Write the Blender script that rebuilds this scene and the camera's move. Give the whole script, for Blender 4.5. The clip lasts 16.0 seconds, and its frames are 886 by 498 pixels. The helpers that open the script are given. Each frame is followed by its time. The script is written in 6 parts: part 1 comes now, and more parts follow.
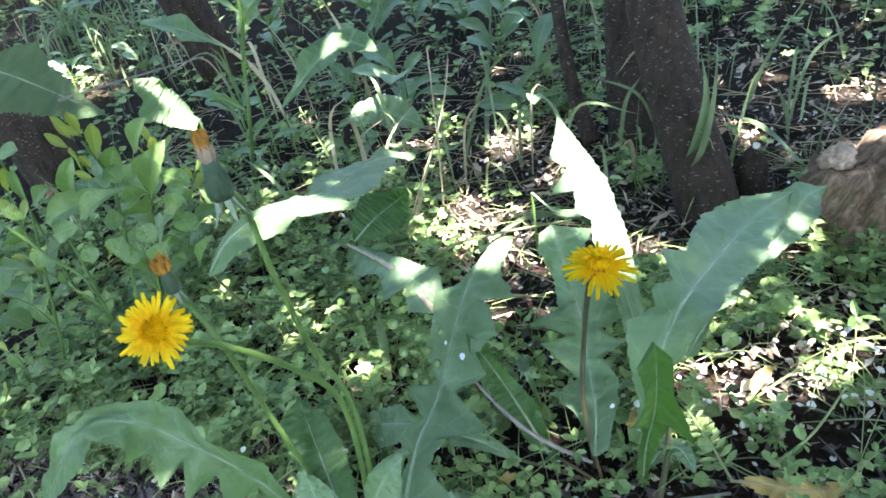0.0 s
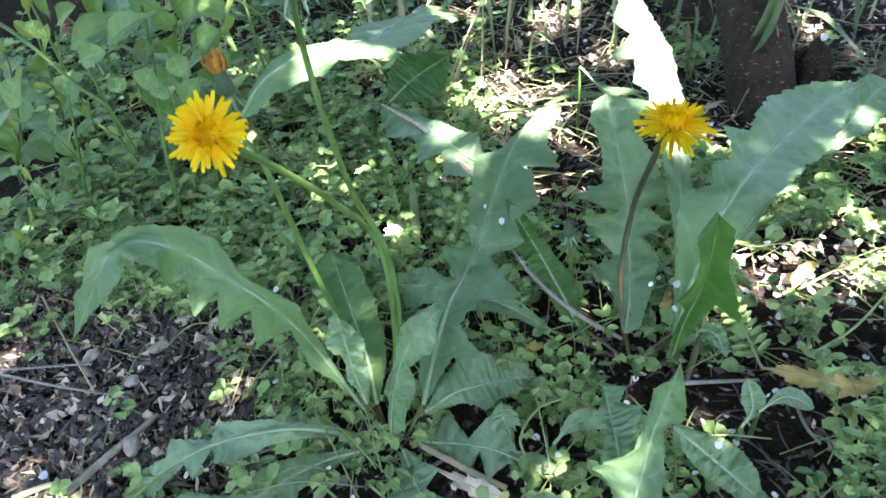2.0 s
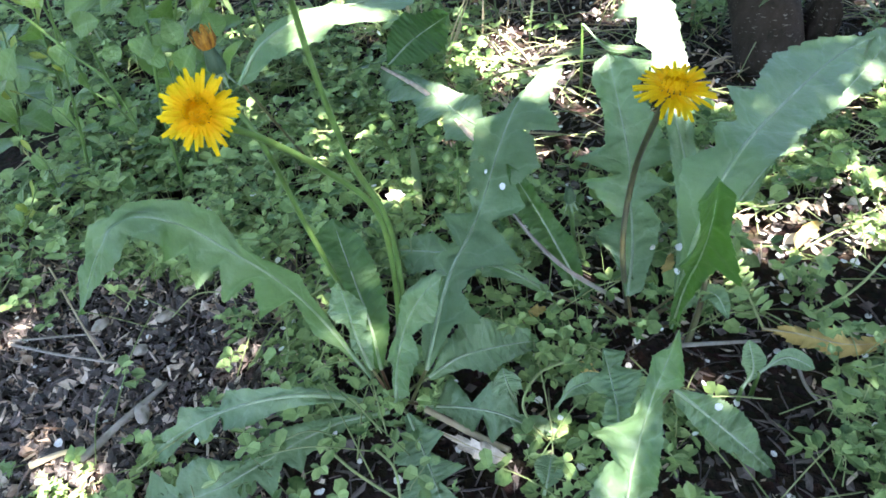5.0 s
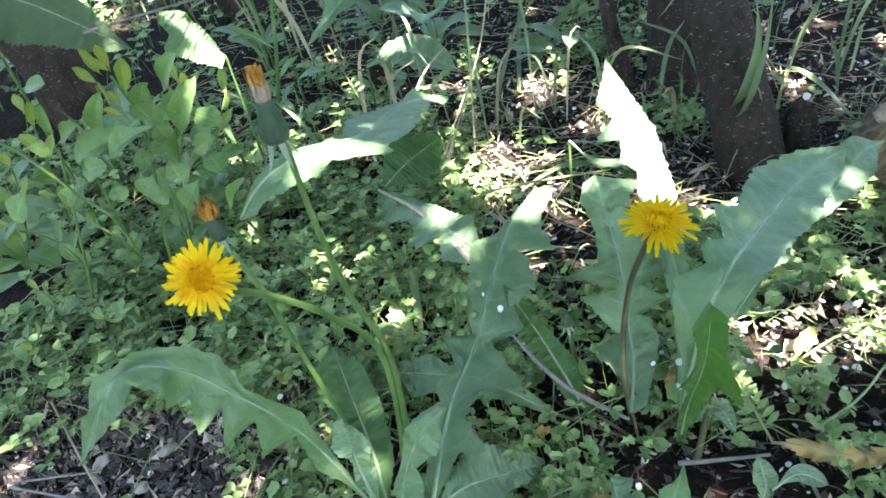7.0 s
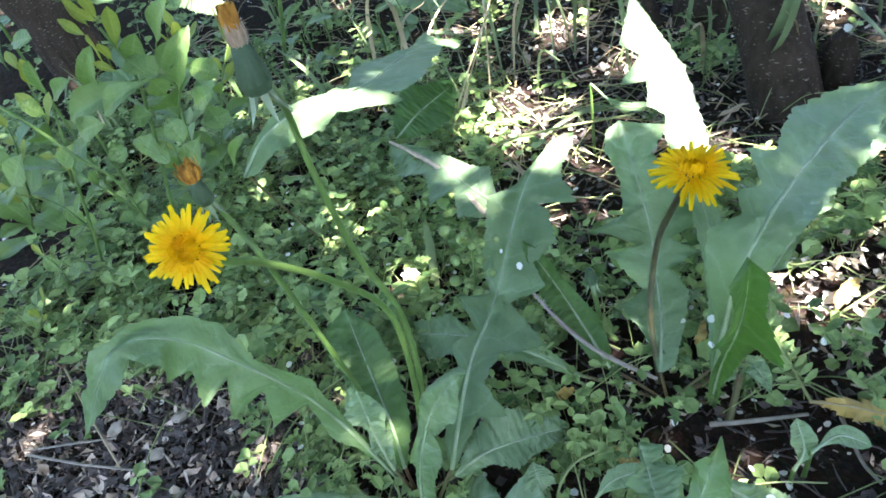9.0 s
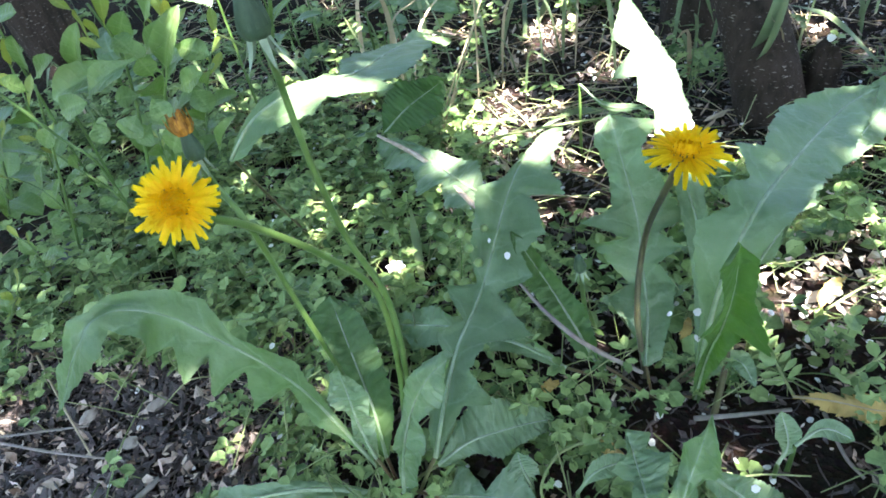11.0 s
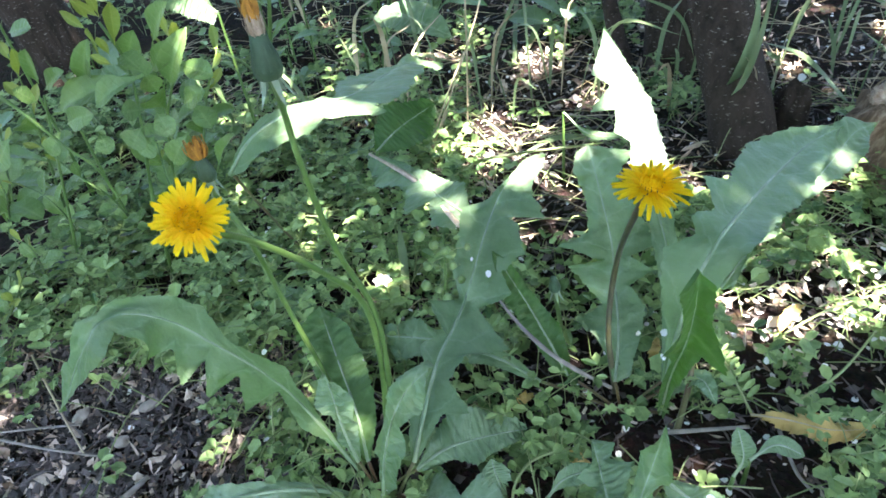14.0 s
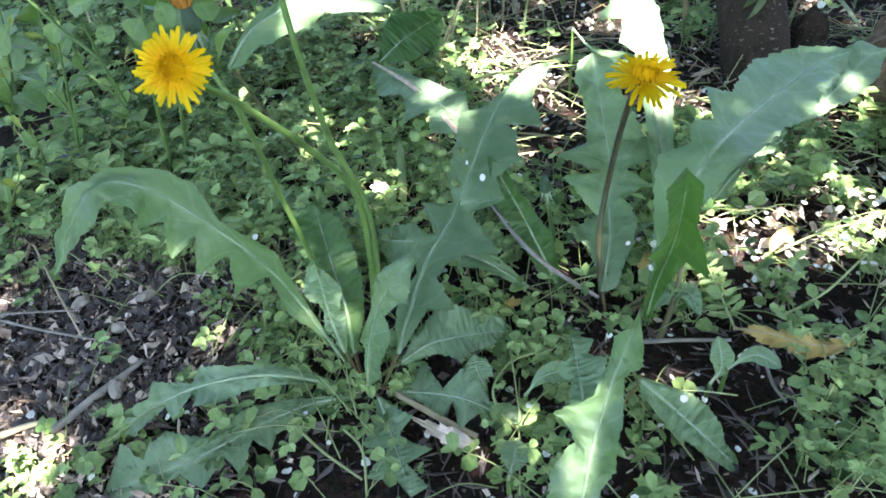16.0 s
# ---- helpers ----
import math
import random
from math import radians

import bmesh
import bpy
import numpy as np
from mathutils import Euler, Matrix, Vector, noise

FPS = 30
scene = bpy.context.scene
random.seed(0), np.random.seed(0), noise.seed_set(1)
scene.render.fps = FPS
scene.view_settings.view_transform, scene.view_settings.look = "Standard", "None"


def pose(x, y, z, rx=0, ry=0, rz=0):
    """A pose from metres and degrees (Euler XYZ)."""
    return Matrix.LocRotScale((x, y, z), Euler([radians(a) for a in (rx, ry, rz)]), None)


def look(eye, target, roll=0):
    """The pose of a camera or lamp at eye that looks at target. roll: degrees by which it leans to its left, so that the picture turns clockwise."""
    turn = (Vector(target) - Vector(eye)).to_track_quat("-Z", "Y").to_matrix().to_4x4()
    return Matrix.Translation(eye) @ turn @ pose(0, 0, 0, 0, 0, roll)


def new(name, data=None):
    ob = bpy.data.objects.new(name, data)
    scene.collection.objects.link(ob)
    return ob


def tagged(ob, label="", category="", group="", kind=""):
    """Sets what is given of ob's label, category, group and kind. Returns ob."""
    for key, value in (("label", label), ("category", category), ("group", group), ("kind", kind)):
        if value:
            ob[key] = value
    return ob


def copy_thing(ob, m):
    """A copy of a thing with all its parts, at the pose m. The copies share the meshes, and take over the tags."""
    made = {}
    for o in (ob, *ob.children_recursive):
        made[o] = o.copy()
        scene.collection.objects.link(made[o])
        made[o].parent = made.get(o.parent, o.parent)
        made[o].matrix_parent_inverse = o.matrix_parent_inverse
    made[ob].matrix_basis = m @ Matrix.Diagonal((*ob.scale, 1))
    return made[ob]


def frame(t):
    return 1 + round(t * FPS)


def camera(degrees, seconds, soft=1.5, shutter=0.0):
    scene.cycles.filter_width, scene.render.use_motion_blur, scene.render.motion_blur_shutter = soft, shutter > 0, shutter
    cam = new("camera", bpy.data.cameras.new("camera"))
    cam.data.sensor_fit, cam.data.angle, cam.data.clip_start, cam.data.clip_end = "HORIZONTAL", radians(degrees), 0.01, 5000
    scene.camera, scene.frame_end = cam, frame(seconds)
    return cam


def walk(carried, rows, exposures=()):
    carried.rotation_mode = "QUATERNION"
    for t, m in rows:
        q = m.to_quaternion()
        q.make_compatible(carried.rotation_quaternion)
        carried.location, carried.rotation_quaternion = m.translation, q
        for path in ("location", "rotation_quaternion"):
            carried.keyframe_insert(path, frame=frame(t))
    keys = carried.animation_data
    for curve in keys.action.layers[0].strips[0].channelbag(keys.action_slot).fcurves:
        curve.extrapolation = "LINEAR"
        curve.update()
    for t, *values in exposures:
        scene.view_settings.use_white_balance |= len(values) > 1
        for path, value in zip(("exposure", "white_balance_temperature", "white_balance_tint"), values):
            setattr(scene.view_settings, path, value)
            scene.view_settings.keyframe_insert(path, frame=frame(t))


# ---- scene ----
# ---- scene ----
cam = camera(66.0, 16.0, 1.7)
PATH = [
    (0, (0.148, 0.152, 0.533), (-0.202, 1.782, -0.572), -11.6),
    (0.5, (0.132, 0.162, 0.513), (-0.225, 1.735, -0.67), -10.3),
    (1, (0.117, 0.162, 0.499), (-0.236, 1.697, -0.734), -8.5),
    (1.5, (0.11, 0.154, 0.497), (-0.339, 1.6, -0.81), -10.1),
    (2, (0.113, 0.148, 0.497), (-0.264, 1.586, -0.841), -8.1),
    (2.5, (0.123, 0.151, 0.497), (-0.213, 1.572, -0.87), -8.2),
    (3, (0.121, 0.147, 0.5), (-0.238, 1.57, -0.858), -9.1),
    (3.5, (0.122, 0.141, 0.505), (-0.309, 1.558, -0.838), -10.6),
    (3.7, (0.121, 0.144, 0.501), (-0.32, 1.543, -0.859), -11.2),
    (5.8, (0.113, 0.155, 0.506), (-0.26, 1.501, -0.926), -9.4),
    (6, (0.109, 0.151, 0.512), (-0.336, 1.547, -0.849), -10.8),
    (6.5, (0.126, 0.168, 0.532), (-0.278, 1.706, -0.681), -12.2),
    (7, (0.123, 0.167, 0.528), (-0.277, 1.696, -0.698), -11.6),
    (7.5, (0.116, 0.169, 0.514), (-0.281, 1.645, -0.776), -10.0),
    (8, (0.121, 0.166, 0.521), (-0.319, 1.619, -0.781), -12.5),
    (8.5, (0.116, 0.18, 0.513), (-0.33, 1.63, -0.791), -13.2),
    (8.7, (0.121, 0.196, 0.512), (-0.346, 1.619, -0.814), -15.2),
    (10.8, (0.11, 0.196, 0.489), (-0.292, 1.65, -0.824), -12.2),
    (11, (0.112, 0.184, 0.492), (-0.291, 1.645, -0.812), -11.9),
    (11.5, (0.085, 0.18, 0.526), (-0.323, 1.736, -0.664), -8.7),
    (12, (0.098, 0.191, 0.509), (-0.333, 1.71, -0.718), -10.3),
    (12.5, (0.124, 0.207, 0.506), (-0.275, 1.705, -0.757), -12.0),
    (13, (0.147, 0.178, 0.522), (-0.24, 1.687, -0.732), -11.2),
    (13.5, (0.137, 0.154, 0.521), (-0.236, 1.668, -0.731), -9.4),
    (14, (0.12, 0.161, 0.516), (-0.244, 1.654, -0.763), -8.9),
    (14.5, (0.119, 0.159, 0.5), (-0.256, 1.587, -0.85), -8.4),
    (15, (0.137, 0.147, 0.508), (-0.191, 1.568, -0.861), -6.6),
    (15.5, (0.132, 0.129, 0.489), (-0.291, 1.472, -0.931), -7.7),
    (16, (0.136, 0.136, 0.489), (-0.252, 1.516, -0.906), -7.4),
]
walk(cam, [(t, look(eye, target, roll)) for t, eye, target, roll in PATH])


# ---- light ----
SUN = Vector((0.28, -0.38, 0.88)).normalized()
world = bpy.data.worlds.new("sky")
scene.world = world
world.use_nodes = True
wn = world.node_tree.nodes
sky = wn.new("ShaderNodeTexSky")
sky.sky_type, sky.sun_disc = "NISHITA", False
sky.sun_elevation = math.asin(SUN.z)
sky.sun_rotation = math.atan2(SUN.x, SUN.y)
world.node_tree.links.new(sky.outputs[0], wn["Background"].inputs[0])
wn["Background"].inputs[1].default_value = 0.11
lamp = bpy.data.lights.new("sun", "SUN")
lamp.energy, lamp.angle, lamp.color = 3.3, radians(0.53), (1.0, 0.95, 0.87)
sun_ob = new("sun", lamp)
sun_ob.matrix_world = look(SUN * 30, (0, 0, 0))
scene.view_settings.exposure = 4.62


# ---- materials ----
class Nodes:
    """A short way to write node materials."""

    def __init__(self, name):
        self.mat = bpy.data.materials.new(name)
        self.mat.use_nodes = True
        self.tree = self.mat.node_tree
        self.bsdf = self.tree.nodes["Principled BSDF"]
        self.out = self.tree.nodes["Material Output"]

    def add(self, kind, **sockets):
        n = self.tree.nodes.new("ShaderNode" + kind)
        for k, v in sockets.items():
            self.put(n.inputs[k.replace("_", " ")], v)
        return n

    def put(self, socket, v):
        if isinstance(v, bpy.types.NodeSocket):
            self.tree.links.new(v, socket)
        elif isinstance(v, tuple) and len(v) == 3 and socket.type == "RGBA":
            socket.default_value = (*v, 1)
        else:
            socket.default_value = v

    def coord(self, which="Object"):
        return self.add("TexCoord").outputs[which]

    def noise(self, scale, detail=4.0, rough=0.6, at=None):
        n = self.add("TexNoise", Scale=scale, Detail=detail, Roughness=rough)
        self.put(n.inputs["Vector"], at or self.coord())
        return n.outputs["Fac"]

    def ramp(self, fac, *stops):
        n = self.add("ValToRGB")
        self.put(n.inputs[0], fac)
        e = n.color_ramp.elements
        while len(e) < len(stops):
            e.new(0.5)
        for el, (p, c) in zip(e, stops):
            el.position, el.color = p, (*c, 1) if len(c) == 3 else c
        return n.outputs[0]

    def math(self, op, a, b=0.0, c=0.0):
        n = self.add("Math")
        n.operation = op
        for i, v in enumerate((a, b, c)):
            self.put(n.inputs[i], v)
        return n.outputs[0]

    def mix(self, fac, a, b, blend="MIX"):
        n = self.add("Mix")
        n.data_type, n.blend_type = "RGBA", blend
        self.put(n.inputs[0], fac)
        self.put(n.inputs[6], a)
        self.put(n.inputs[7], b)
        return n.outputs[2]

    def bump(self, height, strength=0.4, distance=0.001):
        n = self.add("Bump", Strength=strength, Distance=distance, Height=height)
        return n.outputs[0]

    def done(self, color, rough=0.6, normal=None, thin=0.0, glow=None, spec=0.4):
        b = self.bsdf
        self.put(b.inputs["Base Color"], color)
        self.put(b.inputs["Roughness"], rough)
        self.put(b.inputs["Specular IOR Level"], spec)
        if normal:
            self.put(b.inputs["Normal"], normal)
        if thin:
            t = self.add("BsdfTranslucent", Color=glow if glow is not None else color)
            if normal:
                self.put(t.inputs["Normal"], normal)
            m = self.add("MixShader", Fac=thin)
            self.tree.links.new(b.outputs[0], m.inputs[1])
            self.tree.links.new(t.outputs[0], m.inputs[2])
            self.tree.links.new(m.outputs[0], self.out.inputs[0])
        return self.mat


def leaf_material(name, dark, light, glow, vein, veins=9.0, thin=0.3, rough=0.42):
    """Leaf skin with side veins along the uv map, blotches, puckers and a waxy gloss."""
    m = Nodes(name)
    uv = m.add("SeparateXYZ", Vector=m.coord("UV"))
    u, v = uv.outputs[0], m.math("ABSOLUTE", m.math("SUBTRACT", uv.outputs[1], 0.5))
    wob = m.math("MULTIPLY", m.noise(38.0), 0.13)
    line = m.math("FRACT", m.math("MULTIPLY", m.math("ADD", m.math("SUBTRACT", u, m.math("MULTIPLY", v, 0.16)), wob), veins))
    ridge = m.math("ABSOLUTE", m.math("SUBTRACT", line, 0.5))
    vein_fac = m.ramp(ridge, (0.0, (1, 1, 1)), (0.045, (0.3, 0.3, 0.3)), (0.12, (0, 0, 0)))
    blotch = m.noise(35.0, 5.0)
    rnd = m.add("ObjectInfo").outputs["Random"]
    base = m.mix(m.ramp(blotch, (0.3, (0, 0, 0)), (0.7, (1, 1, 1))), dark, light)
    base = m.mix(m.math("MULTIPLY", rnd, 0.5), base, (0.068, 0.128, 0.042))
    spots = m.ramp(m.noise(210.0, 2.0), (0.71, (0, 0, 0)), (0.76, (1, 1, 1)))
    base = m.mix(m.math("MULTIPLY", spots, 0.35), base, (0.10, 0.085, 0.04))
    base = m.mix(m.math("MULTIPLY", vein_fac, 0.32), base, vein)
    base = m.mix(m.ramp(v, (0.0, (0.75, 0.75, 0.75)), (0.03, (0.3, 0.3, 0.3)), (0.1, (0, 0, 0))), base, vein)
    relief = m.math("ADD", m.math("MULTIPLY", m.ramp(ridge, (0.0, (0, 0, 0)), (0.14, (1, 1, 1))), 0.13), m.math("ADD", m.math("MULTIPLY", m.noise(240.0, 3.0), 0.45), m.math("MULTIPLY", m.noise(75.0, 2.0), 1.3)))
    n = m.bump(relief, 0.8, 0.0016)
    rr = m.math("ADD", rough, m.math("MULTIPLY", m.noise(90.0), 0.18))
    return m.done(base, rr, n, thin, glow, 0.5)


LEAF = leaf_material("dandelion_leaf", (0.084, 0.145, 0.082), (0.198, 0.274, 0.172), (0.16, 0.31, 0.03), (0.27, 0.37, 0.25), 9.0, 0.3, 0.38)
# darkened copy of LEAF: the shade on turned-away leaves is in its colour
LEAF_SHADED = leaf_material("shaded_green_leaf", (0.028, 0.068, 0.02), (0.062, 0.12, 0.038), (0.12, 0.3, 0.02), (0.12, 0.2, 0.08), 9.0, 0.3, 0.5)
LEAF_SHRUB = leaf_material("shrub_leaf", (0.05, 0.108, 0.032), (0.155, 0.235, 0.085), (0.2, 0.34, 0.04), (0.2, 0.28, 0.12), 7.0, 0.3, 0.24)
# darker, greyer and more matt than the other leaf greens
LEAF_DULL = leaf_material("dull_grey_leaf", (0.05, 0.078, 0.042), (0.085, 0.115, 0.068), (0.1, 0.14, 0.04), (0.12, 0.15, 0.09), 6.0, 0.1, 0.7)
LEAF_YOUNG = leaf_material("young_leaf", (0.16, 0.2, 0.03), (0.26, 0.3, 0.06), (0.35, 0.42, 0.05), (0.3, 0.35, 0.1), 7.0)


def stalk_material(name, low, high, rough=0.45):
    m = Nodes(name)
    c = m.mix(m.ramp(m.noise(45.0), (0.35, (0, 0, 0)), (0.68, (1, 1, 1))), low, high)
    return m.done(c, rough, m.bump(m.noise(500.0, 2.0), 0.3, 0.0005), 0.12)


RIB = stalk_material("leaf_midrib", (0.17, 0.25, 0.13), (0.31, 0.39, 0.25))
STALK = stalk_material("flower_stalk", (0.07, 0.135, 0.03), (0.12, 0.20, 0.055))
STALK_DARK = stalk_material("brownish_stalk", (0.055, 0.05, 0.025), (0.10, 0.10, 0.05))
PETIOLE = stalk_material("reddish_petiole", (0.09, 0.05, 0.025), (0.13, 0.15, 0.06))
BRACT = stalk_material("bract_green", (0.018, 0.045, 0.02), (0.06, 0.105, 0.055), 0.6)
BRACT_PALE = stalk_material("outer_bract_pale", (0.16, 0.22, 0.14), (0.30, 0.36, 0.26), 0.6)


def plain(name, low, high, scale=120.0, rough=0.7, thin=0.0, relief=0.4, distance=0.0008, spec=0.3):
    m = Nodes(name)
    rnd = m.add("NewGeometry").outputs["Random Per Island"]
    f = m.math("ADD", m.math("MULTIPLY", m.noise(scale), 0.7), m.math("MULTIPLY", rnd, 0.5))
    c = m.mix(m.ramp(f, (0.3, (0, 0, 0)), (0.85, (1, 1, 1))), low, high)
    return m.done(c, rough, m.bump(m.noise(scale * 4), relief, distance), thin, None, spec)


YELLOW = plain("ray_floret_yellow", (0.82, 0.54, 0.005), (0.92, 0.68, 0.01), 200.0, 0.55, 0.6)
YELLOW_DEEP = plain("inner_floret_yellow", (0.82, 0.48, 0.004), (0.92, 0.62, 0.008), 200.0, 0.6, 0.65)
WILTED = plain("wilted_floret", (0.20, 0.09, 0.02), (0.55, 0.27, 0.04), 180.0, 0.8, 0.15)
PAPPUS = plain("pappus_down", (0.34, 0.24, 0.17), (0.58, 0.47, 0.37), 400.0, 0.9, 0.3)
STRAW = plain("dry_straw", (0.25, 0.19, 0.11), (0.47, 0.40, 0.27), 60.0, 0.6, 0.1)
TWIG = plain("grey_twig", (0.08, 0.068, 0.058), (0.30, 0.27, 0.235), 90.0, 0.85, 0, 0.8)
PETAL = plain("fallen_petal_white", (0.62, 0.62, 0.60), (0.82, 0.81, 0.80), 150.0, 0.6, 0.3)
GRASS = plain("grass_blade", (0.08, 0.13, 0.05), (0.20, 0.26, 0.14), 40.0, 0.42, 0.3)
WEED = plain("chickweed_leaf", (0.036, 0.086, 0.022), (0.30, 0.41, 0.155), 80.0, 0.45, 0.27, 0.4, 0.0008, 0.4)
WEED_STEM = plain("weed_stem", (0.12, 0.18, 0.06), (0.30, 0.34, 0.16), 80.0, 0.5, 0.15)
LITTER = plain("soil_crumbs", (0.009, 0.008, 0.009), (0.12, 0.094, 0.088), 150.0, 0.5, 0, 0.9, 0.0008, 0.45)
LITTER_PALE = plain("pale_litter", (0.20, 0.13, 0.09), (0.60, 0.50, 0.42), 150.0, 0.75, 0.05, 0.7, 0.0008, 0.12)
CROWN = plain("crown_leaf", (0.05, 0.10, 0.03), (0.09, 0.16, 0.05), 30.0, 0.5, 0.12)
DEAD = plain("dead_leaf_ochre", (0.14, 0.085, 0.03), (0.50, 0.36, 0.13), 70.0, 0.6, 0.25)


def soil_material():
    m = Nodes("soil")
    at = m.coord()
    big, fine = m.noise(6.0, 5.0, 0.6, at), m.noise(120.0, 6.0, 0.7, at)
    chips = m.add("TexVoronoi", Scale=140.0, Vector=at)
    c = m.ramp(fine, (0.3, (0.006, 0.005, 0.005)), (0.55, (0.022, 0.017, 0.014)), (0.75, (0.07, 0.052, 0.042)))
    c = m.mix(m.ramp(big, (0.35, (0, 0, 0)), (0.7, (0.6, 0.6, 0.6))), c, m.mix(0.5, c, (0.075, 0.05, 0.035)))
    c = m.mix(0.35, c, m.mix(1.0, c, chips.outputs["Color"], "MULTIPLY"))
    h = m.math("ADD", chips.outputs["Distance"], m.math("MULTIPLY", fine, 1.5))
    return m.done(c, 0.9, m.bump(h, 1.0, 0.006), spec=0.08)


SOIL = soil_material()


def bark_material(name, low, high):
    m = Nodes(name)
    at = m.add("Mapping", Vector=m.coord())
    at.inputs["Scale"].default_value = (1, 1, 0.22)
    f = m.noise(70.0, 6.0, 0.7, at.outputs[0])
    flat = m.add("Mapping", Vector=m.coord())
    flat.inputs["Scale"].default_value = (1, 1, 3.4)
    dots = m.ramp(m.noise(130.0, 2.0, 0.5, flat.outputs[0]), (0.64, (0, 0, 0)), (0.72, (1, 1, 1)))
    c = m.ramp(f, (0.25, low), (0.55, tuple((a + b) / 2 for a, b in zip(low, high))), (0.8, high))
    c = m.mix(m.math("MULTIPLY", dots, 0.6), c, (0.36, 0.32, 0.28))
    return m.done(c, 0.85, m.bump(m.math("ADD", f, m.math("MULTIPLY", dots, 0.3)), 0.9, 0.005), spec=0.15)


BARK = bark_material("bark_brown", (0.012, 0.009, 0.007), (0.075, 0.054, 0.043))


def log_material():
    m = Nodes("weathered_wood")
    at = m.add("Mapping", Vector=m.coord())
    at.inputs["Scale"].default_value = (1, 1, 0.12)
    f = m.noise(110.0, 5.0, 0.7, at.outputs[0])
    c = m.ramp(f, (0.3, (0.035, 0.02, 0.013)), (0.5, (0.14, 0.09, 0.058)), (0.72, (0.33, 0.25, 0.19)))
    c = m.mix(m.ramp(m.noise(14.0), (0.45, (0, 0, 0)), (0.7, (0.7, 0.7, 0.7))), c, (0.06, 0.035, 0.022))
    return m.done(c, 0.8, m.bump(f, 0.9, 0.004))


LOG = log_material()
SLATE = plain("blue_grey_stone", (0.06, 0.065, 0.085), (0.13, 0.14, 0.17), 60.0, 0.6, 0, 0.5)
STONE = plain("pale_stone", (0.2, 0.17, 0.14), (0.45, 0.38, 0.33), 90.0, 0.7, 0, 0.5)


# ---- mesh helpers ----
def link(name, mesh, material, parent=None, label="", smooth=True):
    mesh.materials.append(material)
    if smooth:
        mesh.shade_smooth()
    ob = new(name, mesh)
    if parent:
        ob.parent = parent
        ob.matrix_parent_inverse = parent.matrix_basis.inverted()
    return tagged(ob, label)


def mesh_from(name, verts, faces):
    mesh = bpy.data.meshes.new(name)
    mesh.from_pydata([tuple(v) for v in verts], [], faces)
    mesh.update()
    return mesh


def thing(name, place, label, category, group="", kind=""):
    """An empty at a thing's base, that carries its parts."""
    ob = new(name)
    ob.empty_display_size = 0.02
    ob.matrix_basis = Matrix.Translation(place)
    return tagged(ob, label, category, group, kind)


def curve(points, n):
    """n + 1 places evenly along a smooth line through the points."""
    p = [Vector(q) for q in points]
    p = [p[0] * 2 - p[1]] + p + [p[-1] * 2 - p[-2]]
    fine = []
    for a, b, c, d in zip(p, p[1:], p[2:], p[3:]):
        for i in range(16):
            t = i / 16
            fine.append(0.5 * (2 * b + (c - a) * t + (2 * a - 5 * b + 4 * c - d) * t * t + (3 * b - a - 3 * c + d) * t**3))
    fine.append(p[-2])
    run = [0.0]
    for a, b in zip(fine, fine[1:]):
        run.append(run[-1] + (b - a).length)
    arr = np.array([tuple(f) for f in fine])
    want = np.linspace(0, run[-1], n + 1)
    return [Vector(v) for v in np.stack([np.interp(want, run, arr[:, k]) for k in range(3)], 1)]


def tube_data(points, radii, n=20, sides=7, wobble=0.0, flat=1.0):
    c = curve(points, n)
    verts, faces = [], []
    ref = Vector((0.3, -0.8, 0.5)).normalized()
    for i, q in enumerate(c):
        t = (c[min(i + 1, n)] - c[max(i - 1, 0)]).normalized()
        a = t.cross(ref).normalized()
        b = a.cross(t)
        r = float(np.interp(i / n, np.linspace(0, 1, len(radii)), radii))
        for k in range(sides):
            w = 2 * math.pi * k / sides
            rr = r * (1 + wobble * noise.noise(q * 35 + Vector((math.cos(w), math.sin(w), k % 3)) * 1.7))
            verts.append(q + a * (math.cos(w) * rr) + b * (math.sin(w) * rr * flat))
    for i in range(n):
        for k in range(sides):
            j = (k + 1) % sides
            faces.append((i * sides + k, i * sides + j, (i + 1) * sides + j, (i + 1) * sides + k))
    faces += [tuple(range(sides))[::-1], tuple(n * sides + k for k in range(sides))]
    return verts, faces


def tube(name, points, radii, material, parent=None, label="", n=20, sides=7, wobble=0.0):
    return link(name, mesh_from(name, *tube_data(points, radii, n, sides, wobble)), material, parent, label)


# ---- ground ----
def lie(x, y):
    """The ground's height."""
    v = Vector((x, y, 0))
    near = math.exp(-((x * 0.5) ** 2 + (y * 0.4) ** 2))
    return near * (0.010 * noise.noise(v * 6) + 0.005 * noise.noise(v * 21) + 0.003 * noise.noise(v * 55)) - 0.002


def build_ground():
    k = 150
    t = np.linspace(-1, 1, 2 * k + 1)
    line = 1.3 * t + 120.0 * t**9
    xs, ys = line, line + 0.9
    verts = [(x, y, lie(x, y)) for y in ys for x in xs]
    w = 2 * k + 1
    faces = [(j * w + i, j * w + i + 1, (j + 1) * w + i + 1, (j + 1) * w + i) for j in range(w - 1) for i in range(w - 1)]
    ob = link("ground", mesh_from("ground", verts, faces), SOIL)
    return tagged(ob, "dark crumbly garden soil with bark mulch", "ground", kind="structure")


build_ground()


# ---- trees ----
def build_tree(trunk, radii, limbs, label, knots=()):
    tree = thing("tree", trunk[0], label, "tree")
    verts, faces = tube_data(trunk, radii, 60, 28, 0.10)
    link("trunk", mesh_from("trunk", verts, faces), BARK, tree)
    for pts, r in limbs:
        tube("limb", pts, r, BARK, tree, n=24, sides=9, wobble=0.1)
    return tree


